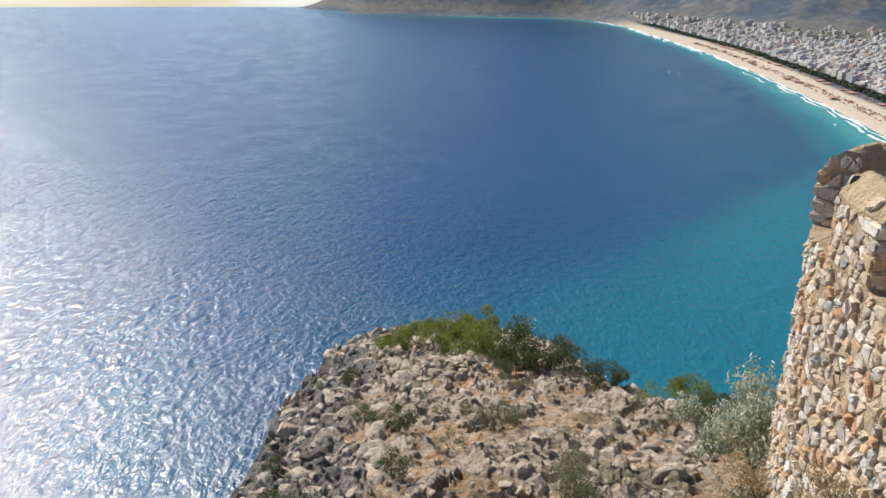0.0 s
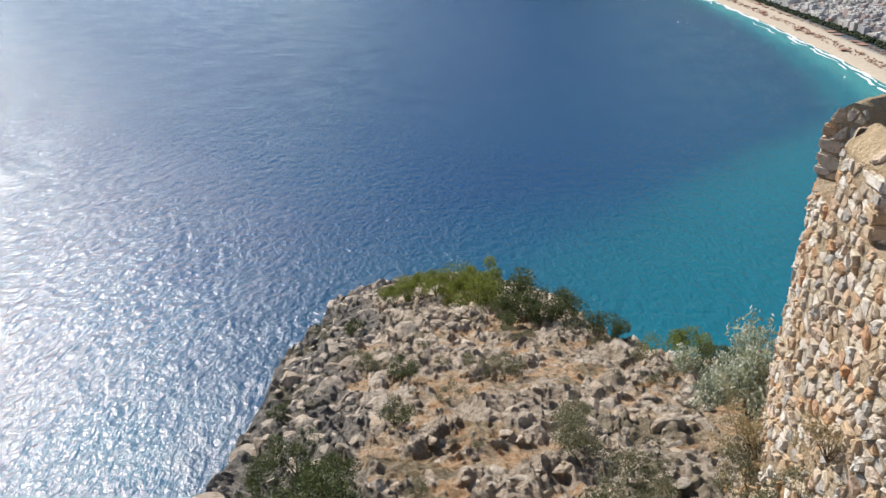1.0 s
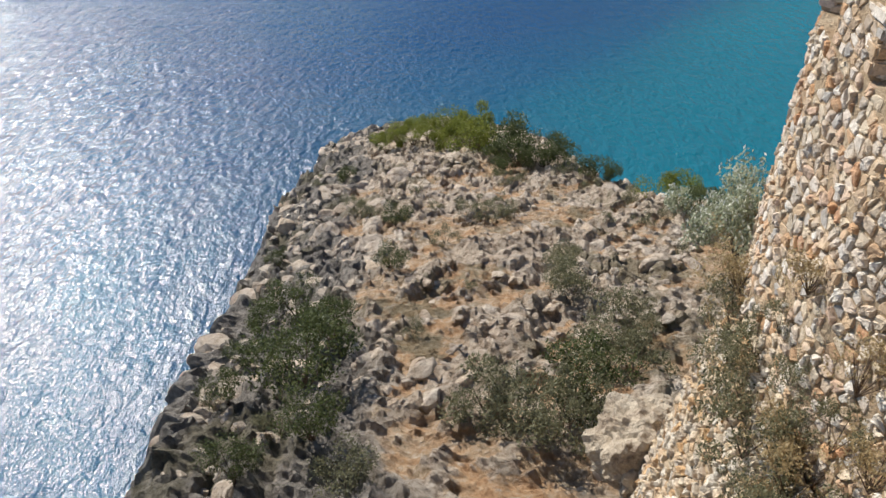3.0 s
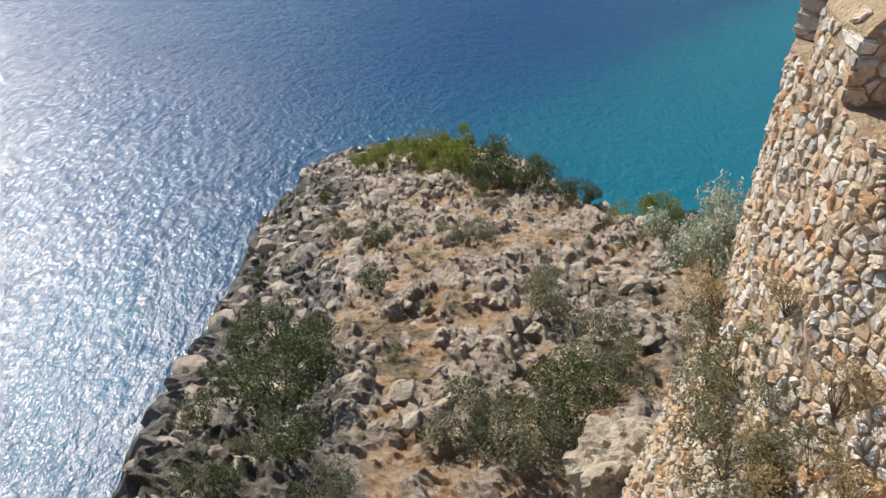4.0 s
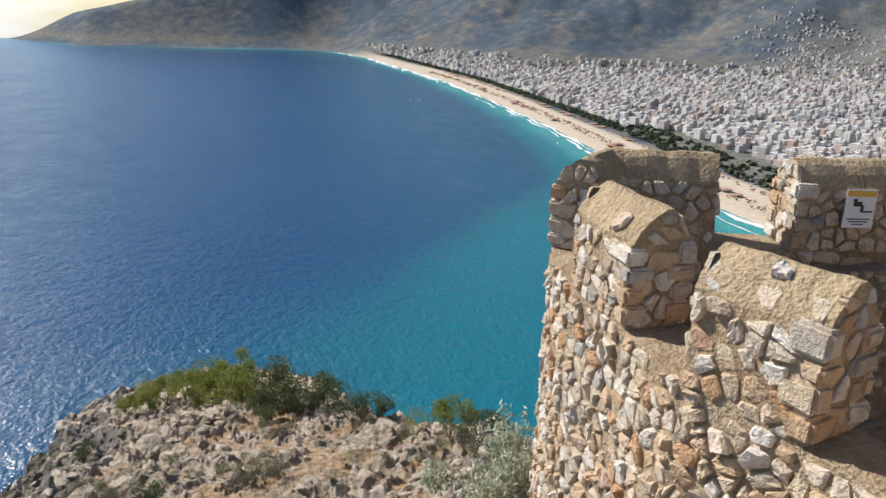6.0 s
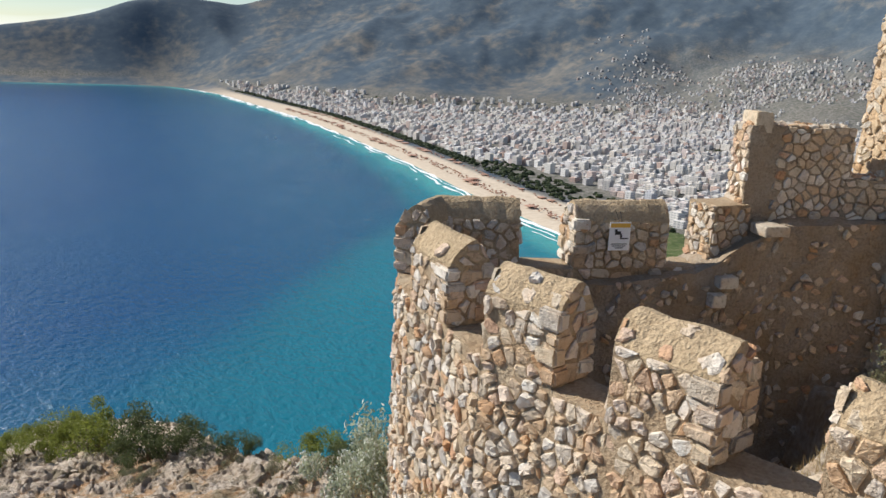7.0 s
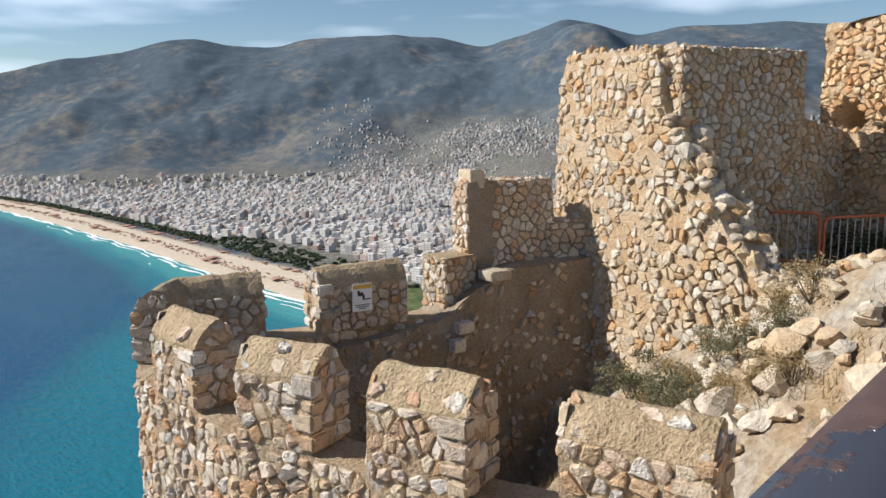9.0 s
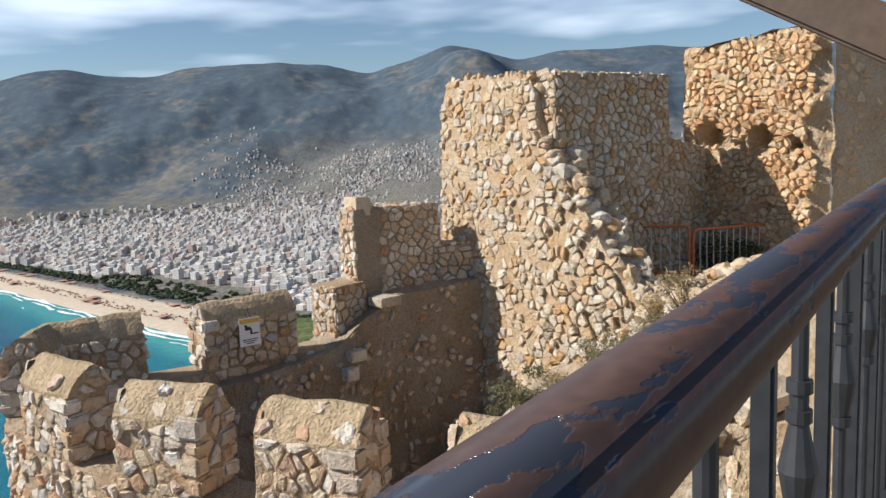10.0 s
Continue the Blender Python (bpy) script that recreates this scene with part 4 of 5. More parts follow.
def hull(bm, quads, rough=0.022):
    """Adds four-cornered faces to bm, cut finely and roughened a little."""
    for q in quads:
        p = [Vector(v) for v in q]
        n = max(1, int(max((p[1] - p[0]).length, (p[2] - p[3]).length) / 0.16))
        m = max(1, int(max((p[3] - p[0]).length, (p[2] - p[1]).length) / 0.16))
        grid = []
        for i in range(n + 1):
            for j in range(m + 1):
                u, v = i / n, j / m
                w = p[0] * (1 - u) * (1 - v) + p[1] * u * (1 - v) + p[2] * u * v + p[3] * (1 - u) * v
                grid.append(bm.verts.new(w + noise.noise_vector(w * 3.1) * rough + noise.noise_vector(w * 9.0) * rough * 0.4))
        for i in range(n):
            for j in range(m):
                bm.faces.new((grid[i * (m + 1) + j], grid[(i + 1) * (m + 1) + j], grid[(i + 1) * (m + 1) + j + 1], grid[i * (m + 1) + j + 1]))


def side(a, b, off):
    """The points a and b of a wall's middle line pushed sideways (to the left of a-b when positive)."""
    d = Vector((b[0] - a[0], b[1] - a[1]))
    d.normalize()
    return Vector((a[0] - d.y * off, a[1] + d.x * off)), Vector((b[0] - d.y * off, b[1] + d.x * off))


def merlon(a, b, sill, top, half, label, seed, size=0.135, cap_rise=0.27):
    """A battlement from a to b (plan), its outer side to the left of a-b, with a rounded, rendered cap."""
    thing = tagged(new("merlon"), label, "battlement", "battlements of the castle wall")
    (la, lb), (ra, rb) = side(a, b, half), side(a, b, -half)
    eave = top - cap_rise
    P = lambda q, z: (q.x, q.y, z)
    bm = bmesh.new()
    faces = [(P(rb, sill), P(ra, sill), P(ra, eave), P(rb, eave)), (P(la, sill), P(lb, sill), P(lb, eave), P(la, eave)),
             (P(ra, sill), P(la, sill), P(la, eave), P(ra, eave)), (P(lb, sill), P(rb, sill), P(rb, eave), P(lb, eave))]
    hull(bm, faces)
    part("core", bm, MORTAR, thing)
    # the cap: an arch in section, a little proud of the faces
    bm = bmesh.new()
    steps = 8
    n = max(3, int((Vector(b) - Vector(a)).length / 0.1))
    rows = []
    for i in range(n + 1):
        u = i / n
        l, r = la.lerp(lb, u), ra.lerp(rb, u)
        row = []
        for s in range(steps + 1):
            t = s / steps
            q = l.lerp(r, t)
            h = eave + cap_rise * (1 - abs((t - 0.56) / (0.56 if t < 0.56 else 0.44)) ** 1.7)
            p = Vector((q.x, q.y, h)) + noise.noise_vector(Vector((q.x, q.y, h)) * 4 + Vector((seed, 0, 0))) * 0.03 + Vector((0, 0, 0.012))
            row.append(bm.verts.new(p))
        row.insert(0, bm.verts.new((l.x, l.y, eave - 0.09)))
        row.append(bm.verts.new((r.x, r.y, eave - 0.09)))
        rows.append(row)
    for i in range(n):
        for s in range(steps + 2):
            bm.faces.new((rows[i][s], rows[i + 1][s], rows[i + 1][s + 1], rows[i][s + 1]))
    bm.faces.new(rows[0])
    bm.faces.new(rows[-1][::-1])
    part("cap", bm, CAP, thing, "sandy weathered render cap with a few set stones")
    st = Masonry(thing, STONE, seed, 260)
    mid3 = np.array([(a[0] + b[0]) / 2, (a[1] + b[1]) / 2, (sill + eave) / 2])
    for k, f in enumerate(faces):
        st.face(*f, size=size * (1.0 if k < 2 else 1.25), flat=1.25, joint=0.022, skip=0.04, out=np.mean(f, axis=0) - mid3)
    # end gables and some stones showing in the cap's outer slope
    arc = [(la.lerp(ra, t), lb.lerp(rb, t), eave + cap_rise * (1 - abs((t - 0.56) / 0.56) ** 1.7)) for t in (0.02, 0.26, 0.5)]
    for (p0, p1, za), (q0, q1, zb), gap in zip(arc, arc[1:], (0.45, 0.8)):
        st.face(P(p0, za), P(p1, za), P(q1, zb), P(q0, zb), size=size * 1.0, proud=0.03, skip=gap, joint=0.03, out=(p0.x - q0.x, p0.y - q0.y, 0.5))
    for (e0, e1) in ((ra, la), (lb, rb)):
        mid = e0.lerp(e1, 0.5)
        st.face(P(e0, eave), P(e1, eave), P(e1.lerp(mid, 0.45), top - 0.04), P(e0.lerp(mid, 0.45), top - 0.04), size=size * 1.25, out=(mid.x - mid3[0], mid.y - mid3[1], 0))
    st.rest()
    # large squared stones bond the two corners of the near end
    rng = np.random.RandomState(seed + 50)
    way = (lb - la).normalized()
    turn = math.degrees(math.atan2(way.y, way.x))
    for edge, inward in ((la, 1), (ra, -1)):
        across = (ra - la).normalized() * inward
        z, k = sill + 0.03, 0
        while z < eave - 0.05:
            h = rng.uniform(0.13, 0.22)
            long, deep = (rng.uniform(0.24, 0.34), rng.uniform(0.14, 0.2)) if k % 2 else (rng.uniform(0.14, 0.2), rng.uniform(0.2, 0.28))
            bm = bmesh.new()
            put_box(bm, (0, 0, 0), (long, deep, h - 0.02), 0, 0.025)
            for v in bm.verts:
                v.co += noise.noise_vector(v.co * 9 + Vector((seed, k * 3.0, inward))) * 0.022
            ob = part("quoin", bm, STONE, thing)
            c = edge + way * (long / 2 - 0.045) + across * (deep / 2 - 0.045)
            ob.matrix_world = pose(c.x, c.y, z + h / 2, rng.uniform(-3, 3), rng.uniform(-3, 3), turn + rng.uniform(-4, 4))
            z, k = z + h, k + 1
    return thing


RIDGE_Z, SILL_Z, HALF = -2.0, -2.95, 0.25
# middle line of the bastion's parapet, from the near end round to the far wall
LINE = [(5.30, -0.6), (5.02, 1.2), (4.92, 2.1), (4.74, 3.15), (4.55, 3.85), (4.40, 4.75), (4.33, 5.5), (4.14, 6.35), (4.24, 7.25), (4.30, 8.2),
        (4.50, 8.95), (4.80, 9.42), (5.2, 9.72), (6.22, 9.27), (6.94, 8.88), (8.22, 8.5), (9.05, 8.36)]


def build_bastion():
    """The curved parapet wall below the battlements, with a leaning outer face."""
    wall = tagged(new("wall_bastion"), "curved bastion wall of rubble stone and lime mortar", "castle wall", kind="structure")
    bm = bmesh.new()
    st = Masonry(wall, STONE, 77, 300)
    faces_out, faces_in, tops = [], [], []
    pts = [Vector(p) for p in LINE]
    norms = []
    for k in range(len(pts)):
        d = (pts[min(k + 1, len(pts) - 1)] - pts[max(k - 1, 0)]).normalized()
        norms.append(Vector((-d.y, d.x)))
    lean = 0.06
    foot = -8.6
    for k in range(len(pts) - 1):
        a, b, na, nb = pts[k], pts[k + 1], norms[k], norms[k + 1]
        oa, ob, ia, ib = a + na * HALF, b + nb * HALF, a - na * HALF, b - nb * HALF
        fa, fb = a + na * (HALF + lean), b + nb * (HALF + lean)
        out = ((fa.x, fa.y, foot), (fb.x, fb.y, foot), (ob.x, ob.y, SILL_Z), (oa.x, oa.y, SILL_Z))
        inn = ((ib.x, ib.y, -6.2), (ia.x, ia.y, -6.2), (ia.x, ia.y, SILL_Z), (ib.x, ib.y, SILL_Z))
        top = ((oa.x, oa.y, SILL_Z), (ob.x, ob.y, SILL_Z), (ib.x, ib.y, SILL_Z), (ia.x, ia.y, SILL_Z))
        hull(bm, (out, inn, top))
        faces_out.append((out, (na.x, na.y, 0)))
        faces_in.append((k, inn, (-na.x, -na.y, 0)))
    part("core", bm, MORTAR, wall)
    for k in (9, 8, 7, 6, 5, 4, 3, 2, 10, 1, 0, 11):
        st.face(*faces_out[k][0], size=0.142, flat=1.3, proud=0.036, joint=0.024, skip=0.03, out=faces_out[k][1])
    for k, f, way in faces_in:
        if 9 <= k <= 15:
            st.face(*f, size=0.2, flat=1.4, proud=0.03, skip=0.12, out=way)
    st.rest()
    return wall


build_bastion()
merlon((5.2, 0.1), (5.02, 1.15), SILL_Z, RIDGE_Z, HALF, "rubble stone battlement with a rounded render cap, next to the terrace", 201)
merlon((4.93, 2.02), (4.76, 3.1), SILL_Z, RIDGE_Z, HALF, "broad rubble stone battlement with white stones in its sandy cap", 202)
merlon((4.56, 3.85), (4.39, 4.78), SILL_Z, RIDGE_Z, HALF, "rubble stone battlement with a sandy render cap and red-veined stones", 203)
merlon((4.34, 5.48), (4.13, 6.36), SILL_Z, RIDGE_Z, HALF, "rubble stone battlement with one large white corner block", 204)
merlon((4.24, 7.2), (4.29, 8.2), SILL_Z, RIDGE_Z, HALF, "rubble stone battlement over the sea with large corner stones", 205)
corner = merlon((4.58, 9.2), (5.16, 9.72), SILL_Z, RIDGE_Z, HALF, "rounded corner battlement of rubble stone above the sea", 206)
merlon((5.16, 9.76), (6.24, 9.26), SILL_Z, RIDGE_Z, 0.28, "shaded rubble stone battlement with a sandy cap", 207)
merlon((6.92, 8.90), (8.26, 8.49), SILL_Z, RIDGE_Z, 0.28, "shaded rubble stone battlement carrying a warning sign", 208)


def build_apron():
    """The battered footing of the bastion, spreading down to the rocks."""
    thing = tagged(new("wall_footing"), "spreading footing of rubble stone under the bastion", "castle wall", kind="structure")
    top = [(3.95, 3.0, -7.0), (3.85, 5.0, -6.9), (3.85, 6.8, -6.8), (3.95, 8.2, -6.8), (4.35, 9.2, -6.7), (5.3, 10.1, -6.7)]
    low = [(2.9, 2.8, -14.5), (2.8, 5.0, -14.5), (2.95, 7.0, -14.3), (3.2, 8.8, -13.8), (4.0, 10.4, -13.0), (5.6, 11.6, -12.0)]
    bm = bmesh.new()
    st = Masonry(thing, PALE, 371, 300)
    for k in (3, 2, 4, 1, 0):
        q = (low[k], low[k + 1], top[k + 1], top[k])
        hull(bm, (q,))
        st.face(*q, size=0.15, flat=1.2, proud=0.06, out=(-1, 0.3, 0.3), skip=0.08)
    st.rest()
    part("core", bm, MORTAR, thing)


build_apron()


# ---- far wall, tower and yard ----
def wall_block(name, label, quads, stone_quads, material, core, seed, own=300, kind="structure", category="castle wall", size=0.125, proud=0.028, joint=0.016):
    thing = tagged(new(name), label, category, kind=kind)
    bm = bmesh.new()
    hull(bm, quads)
    part("core", bm, core, thing)
    st = Masonry(thing, material, seed, own)
    mid = np.mean([p for q in quads for p in q], axis=0)
    for q in stone_quads:
        opts = dict(q[4]) if len(q) > 4 else {}
        opts["out"] = np.mean(q[:4], axis=0) - mid
        st.face(*q[:4], **{**dict(size=size, flat=1.35, proud=proud, joint=joint), **opts})
    st.rest()
    return thing


def slab(a, b, z0, za, zb, half):
    """The faces of an upright wall piece from a to b: outer, inner, ends, top; its top runs from za to zb."""
    (la, lb), (ra, rb) = side(a, b, half), side(a, b, -half)
    P = lambda q, z: (q.x, q.y, z)
    outer = (P(la, z0), P(lb, z0), P(lb, zb), P(la, za))[::1]
    inner = (P(rb, z0), P(ra, z0), P(ra, za), P(rb, zb))
    e0 = (P(ra, z0), P(la, z0), P(la, za), P(ra, za))
    e1 = (P(lb, z0), P(rb, z0), P(rb, zb), P(lb, zb))
    top = (P(la, za), P(lb, zb), P(rb, zb), P(ra, za))
    return [outer, inner, e0, e1, top]


# far wall, climbing in steps from the sign to the tower
F1 = slab((9.0, 8.40), (9.62, 8.30), -6.2, -2.05, -2.05, 0.30)
F2 = slab((9.66, 8.40), (11.1, 7.72), -6.2, -0.88, -0.88, 0.30)
F3 = slab((11.1, 7.66), (11.75, 7.0), -6.2, -1.62, -1.60, 0.30)
wall_block("wall_step", "low shaded rubble wall step beside the sill", F1, [F1[1], F1[2], F1[3]], STONE, MORTAR, 301, 80)
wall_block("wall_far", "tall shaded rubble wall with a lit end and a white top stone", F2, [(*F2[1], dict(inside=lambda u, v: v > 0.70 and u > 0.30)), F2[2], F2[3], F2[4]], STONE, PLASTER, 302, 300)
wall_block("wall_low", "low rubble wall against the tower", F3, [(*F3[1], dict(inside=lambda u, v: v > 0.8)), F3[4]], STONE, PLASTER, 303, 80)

# the inner face of the far wall stands forward below the parapet as rendered rough masonry
BASE = [(6.3, 8.85), (7.4, 8.25), (8.6, 7.95), (9.9, 7.6), (11.3, 6.75)]
BASE_Z = (-3.15, -3.1, -3.0, -2.3, -2.2)


def build_inner_wall():
    thing = tagged(new("wall_inner"), "shaded rough inner wall with patches of brown render", "castle wall", kind="structure")
    bm = bmesh.new()
    st = Masonry(thing, STONE, 311, 300)
    for k in range(len(BASE) - 1):
        a, b, za, zb = BASE[k], BASE[k + 1], BASE_Z[k], BASE_Z[k + 1]
        q = ((a[0] - 0.12, a[1] - 0.3, -8.6), (b[0] - 0.12, b[1] - 0.3, -8.6), (b[0], b[1], zb), (a[0], a[1], za))
        t = ((a[0], a[1], za), (b[0], b[1], zb), (b[0] + 0.25, b[1] + 0.75, zb + 0.02), (a[0] + 0.25, a[1] + 0.75, za + 0.02))
        hull(bm, (q, t), 0.07)
        st.face(*q, size=0.11, flat=1.5, proud=0.04, joint=0.03, skip=0.7, out=(-0.3, -1, 0))
    st.rest()
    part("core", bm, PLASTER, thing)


build_inner_wall()

# ---- the tower ruin ----
T_L, T_R = (11.84, 7.88), (13.46, 4.48)
T_END = (9.55, 2.3)


def lerp2(a, b, u):
    return (a[0] + (b[0] - a[0]) * u, a[1] + (b[1] - a[1]) * u)


def broken_top(u):
    """Height of the lit tower wall along its length: full as far as the corner, then broken away in steps."""
    return float(np.interp(u, (0, 0.04, 0.42, 0.45, 0.48, 0.52, 0.56, 0.60, 0.66, 0.74, 0.86, 1.0), (0.7, 1.22, 1.12, 0.2, -0.1, -0.35, -0.62, -0.9, -1.45, -2.0, -2.25, -2.6)))


def build_tower_face():
    thing = tagged(new("wall_tower"), "sunlit ruined tower wall of pale and ochre rubble, broken away in steps", "tower wall", kind="structure")
    bm = bmesh.new()
    st = Masonry(thing, PALE, 321, 300)
    n = 56
    for k in range(n):
        u0, u1 = k / n, (k + 1) / n
        a, b = lerp2(T_L, T_END, u0), lerp2(T_L, T_END, u1)
        za, zb = broken_top(u0), broken_top(u1)
        d = Vector((T_END[0] - T_L[0], T_END[1] - T_L[1])).normalized()
        nrm = Vector((d.y, -d.x))
        if nrm.x > 0:
            nrm = -nrm
        fa, fb = Vector(a) + nrm * 0.0, Vector(b) + nrm * 0.0
        ba, bb = Vector(a) - nrm * 0.7, Vector(b) - nrm * 0.7
        slant = 0.25
        front = ((fa.x + nrm.x * slant, fa.y + nrm.y * slant, -5.6), (fb.x + nrm.x * slant, fb.y + nrm.y * slant, -5.6), (fb.x, fb.y, zb), (fa.x, fa.y, za))
        top = ((fa.x, fa.y, za), (fb.x, fb.y, zb), (bb.x, bb.y, zb - 0.05), (ba.x, ba.y, za - 0.05))
        back = ((bb.x, bb.y, -5.6), (ba.x, ba.y, -5.6), (ba.x, ba.y, za - 0.05), (bb.x, bb.y, zb - 0.05))
        hull(bm, (front, top, back))
        if k in (0, n - 1):
            e = ((ba.x, ba.y, -5.6), front[0], (fa.x, fa.y, za), (ba.x, ba.y, za)) if k == 0 else (front[1], (bb.x, bb.y, -5.6), (bb.x, bb.y, zb), (fb.x, fb.y, zb))
            hull(bm, (e,))
        if abs(za - zb) < 0.12:
            st.face(*top, size=0.16, proud=0.07, out=(0, 0, 1))
    f0, f1 = Vector(T_L) + nrm * 0.25, Vector(T_END) + nrm * 0.25
    whole = ((f0.x, f0.y, -5.6), (f1.x, f1.y, -5.6), (T_END[0], T_END[1], 1.22), (T_L[0], T_L[1], 1.22))
    flipped = np.dot(np.cross(np.subtract(whole[1], whole[0]), np.subtract(whole[3], whole[0])), (nrm.x, nrm.y, 0)) < 0
    st.face(*whole, size=0.135, flat=1.4, proud=0.034, joint=0.020, skip=0.20, out=(nrm.x, nrm.y, 0),
            inside=lambda u, v: -5.6 + 6.82 * v < broken_top(1 - u if flipped else u) - 0.04)
    st.rest()
    part("core", bm, OCHRE, thing)
    # loose stones lie on the broken edge
    rng = np.random.RandomState(63)
    kinds = []
    for k in range(5):
        me = rock_mesh(40 + k, 2)
        me.materials[0] = PALE
        kinds.append(me)
    for k in range(170):
        u = rng.uniform(0.40, 0.98) if k < 140 else rng.uniform(0.0, 0.42)
        p = Vector(lerp2(T_L, T_END, u)) - nrm * rng.uniform(0.0, 0.6)
        s = rng.uniform(0.06, 0.15) * (1.0 if k < 140 else 0.7)
        ob = new("stone", kinds[k % 5])
        ob.matrix_world = pose(p.x, p.y, broken_top(u) - 0.02, rng.uniform(-40, 40), rng.uniform(-40, 40), rng.uniform(0, 360)) @ Matrix.Diagonal((s * 1.4, s, s, 1))
        ob.parent = thing


build_tower_face()
Q = slab((10.98, 5.42), T_R, -5.0, 1.12, 1.15, 0.3)
wall_block("wall_tower_side", "shaded side wall of the ruined tower", Q, [Q[1], Q[2], Q[3], Q[4]], PALE, MORTAR, 331, 300)
Q = slab((13.4, 4.5), (14.95, 4.15), -5.0, 0.08, -0.15, 0.3)
wall_block("wall_link", "low shaded wall between the ruined tower and the holed wall", Q, [Q[1], Q[4]], PALE, MORTAR, 336, 100)
Q = slab((13.9, 5.2), (14.75, 4.85), -5.0, 0.55, 0.62, 0.3)
wall_block("wall_behind", "low sunlit battlement behind the ruined tower", Q, [Q[1], Q[2]], PALE, MORTAR, 341, 40)


def build_holed_wall():
    """The ruddy wall with two deep holes, eroded between its stones, with ragged edges."""
    a, b = (14.85, 4.35), (13.8, 1.82)
    thing = tagged(new("wall_holed"), "ruddy sunlit ruin wall with two deep round holes and a ragged edge", "tower wall", kind="structure")
    d = Vector((b[0] - a[0], b[1] - a[1]))
    wide = d.length
    d.normalize()
    z0, high = -5.0, 6.95
    nrm = Vector((d.y, -d.x, 0))
    if nrm.x > 0:
        nrm = -nrm
    holes = ((0.53, 0.11, 0.27), (1.56, 0.02, 0.25), (2.2, -0.12, 0.09))

    def top_at(u):
        return 1.72 + 0.10 * smoothstep(0.1, 0.8, u) + 0.07 * noise.noise(Vector((u * 9, 3, 0))) - 0.10 * (noise.noise(Vector((u * 23, 8, 0))) > 0.15)

    def worn(u, z):
        """How far the face is eaten away at a share u of its length and a height z."""
        p = Vector((u * wide, 0, z))
        deep = 0.10 * max(0.0, noise.noise(p * 1.4 + Vector((4, 0, 0)))) + 0.09 * max(0.0, noise.noise(p * 3.7)) + 0.03 * noise.noise(p * 9)
        # the right-hand edge is broken back in places
        deep += 0.22 * float(smoothstep(0.90, 1.0, u + 0.10 * noise.noise(Vector((z * 2.1, 1, 0)))))
        # a recess runs between the holes
        deep += 0.10 * float(smoothstep(0.35, 0.05, abs(z + 0.02))) * float(smoothstep(0.0, 0.1, u))
        for hx, hz, r in holes:
            q = math.hypot(u * wide - hx, (z - hz) * 1.08) / r + 0.18 * noise.noise(p * 4.5)
            if q < 1.2:
                deep = max(deep, 0.62 * min(1.0, (1.2 - q) / 0.4))
        return deep

    n, m = 60, 150
    bm = bmesh.new()
    grid = {}
    for i in range(n + 1):
        for j in range(m + 1):
            u, v = i / n, j / m
            z = z0 + v * (float(top_at(u)) - z0)
            p = Vector((a[0] + d.x * u * wide, a[1] + d.y * u * wide, z))
            grid[i, j] = bm.verts.new(p - nrm * worn(u, z) + noise.noise_vector(p * 3) * 0.03)
    for i in range(n):
        for j in range(m):
            bm.faces.new((grid[i, j], grid[i + 1, j], grid[i + 1, j + 1], grid[i, j + 1]))
    A, B = Vector((a[0], a[1], z0)), Vector((b[0], b[1], z0))
    back, side_wide = nrm * -0.9, Vector((1.7, -1.6, 0))
    ups = [Vector((0, 0, float(top_at(u)) - z0)) for u in (0, 1)]
    hull(bm, ((A + back, A, A + ups[0], A + ups[0] + back), (B - nrm * 0.3, B + side_wide, B + side_wide + ups[1], B - nrm * 0.3 + ups[1])), 0.05)
    for k in range(12):
        u0, u1 = k / 12, (k + 1) / 12
        p, q = A + d.to_3d() * (u0 * wide), A + d.to_3d() * (u1 * wide)
        p.z, q.z = float(top_at(u0)), float(top_at(u1))
        hull(bm, ((p, q, q + back, p + back),), 0.03)
    part("core", bm, OCHRE, thing)
    st = Masonry(thing, RUDDY, 351, 300)
    lid = Vector((0, 0, high))
    st.face(tuple(A), tuple(B), tuple(B + lid), tuple(A + lid), size=0.10, flat=1.7, proud=0.04, joint=0.018, skip=0.12,
            inside=lambda u, v: worn(u, z0 + v * high) < 0.13 and z0 + v * high < top_at(u) - 0.05, out=tuple(nrm))
    edge = B - nrm * 0.3
    st.face(tuple(edge), tuple(edge + side_wide), tuple(edge + side_wide + lid), tuple(edge + lid), size=0.16, flat=1.4, proud=0.025, joint=0.035, skip=0.2, out=(-0.7, -0.7, 0))
    st.rest()


build_holed_wall()


# ---- yard inside the walls ----
def yard_height(x, y):
    """Floor of the bastion and the rubble bank that climbs to the tower and the terrace."""
    z = -4.75 + 0.0 * x
    d = Vector((T_END[0] - T_L[0], T_END[1] - T_L[1])).normalized()
    # distance in front of the tower wall
    t = (x - T_L[0]) * d.y - (y - T_L[1]) * d.x
    along = (x - T_L[0]) * d.x + (y - T_L[1]) * d.y
    z = z + 1.2 * smoothstep(1.8, 0.1, t) * smoothstep(1.6, 3.0, along)
    z = z + 2.1 * smoothstep(5.6, 1.6, y) * smoothstep(5.2, 7.4, x)
    z = z - 2.9 * smoothstep(1.35, 0.75, np.hypot((x - 8.7 - 0.3 * (y - 6.7)) / 1.25, (y - 6.75 - 0.25 * (x - 8.7)) / 0.8))
    behind = smoothstep(-0.3, -0.9, t)
    return z * (1 - behind) + (-2.45) * behind


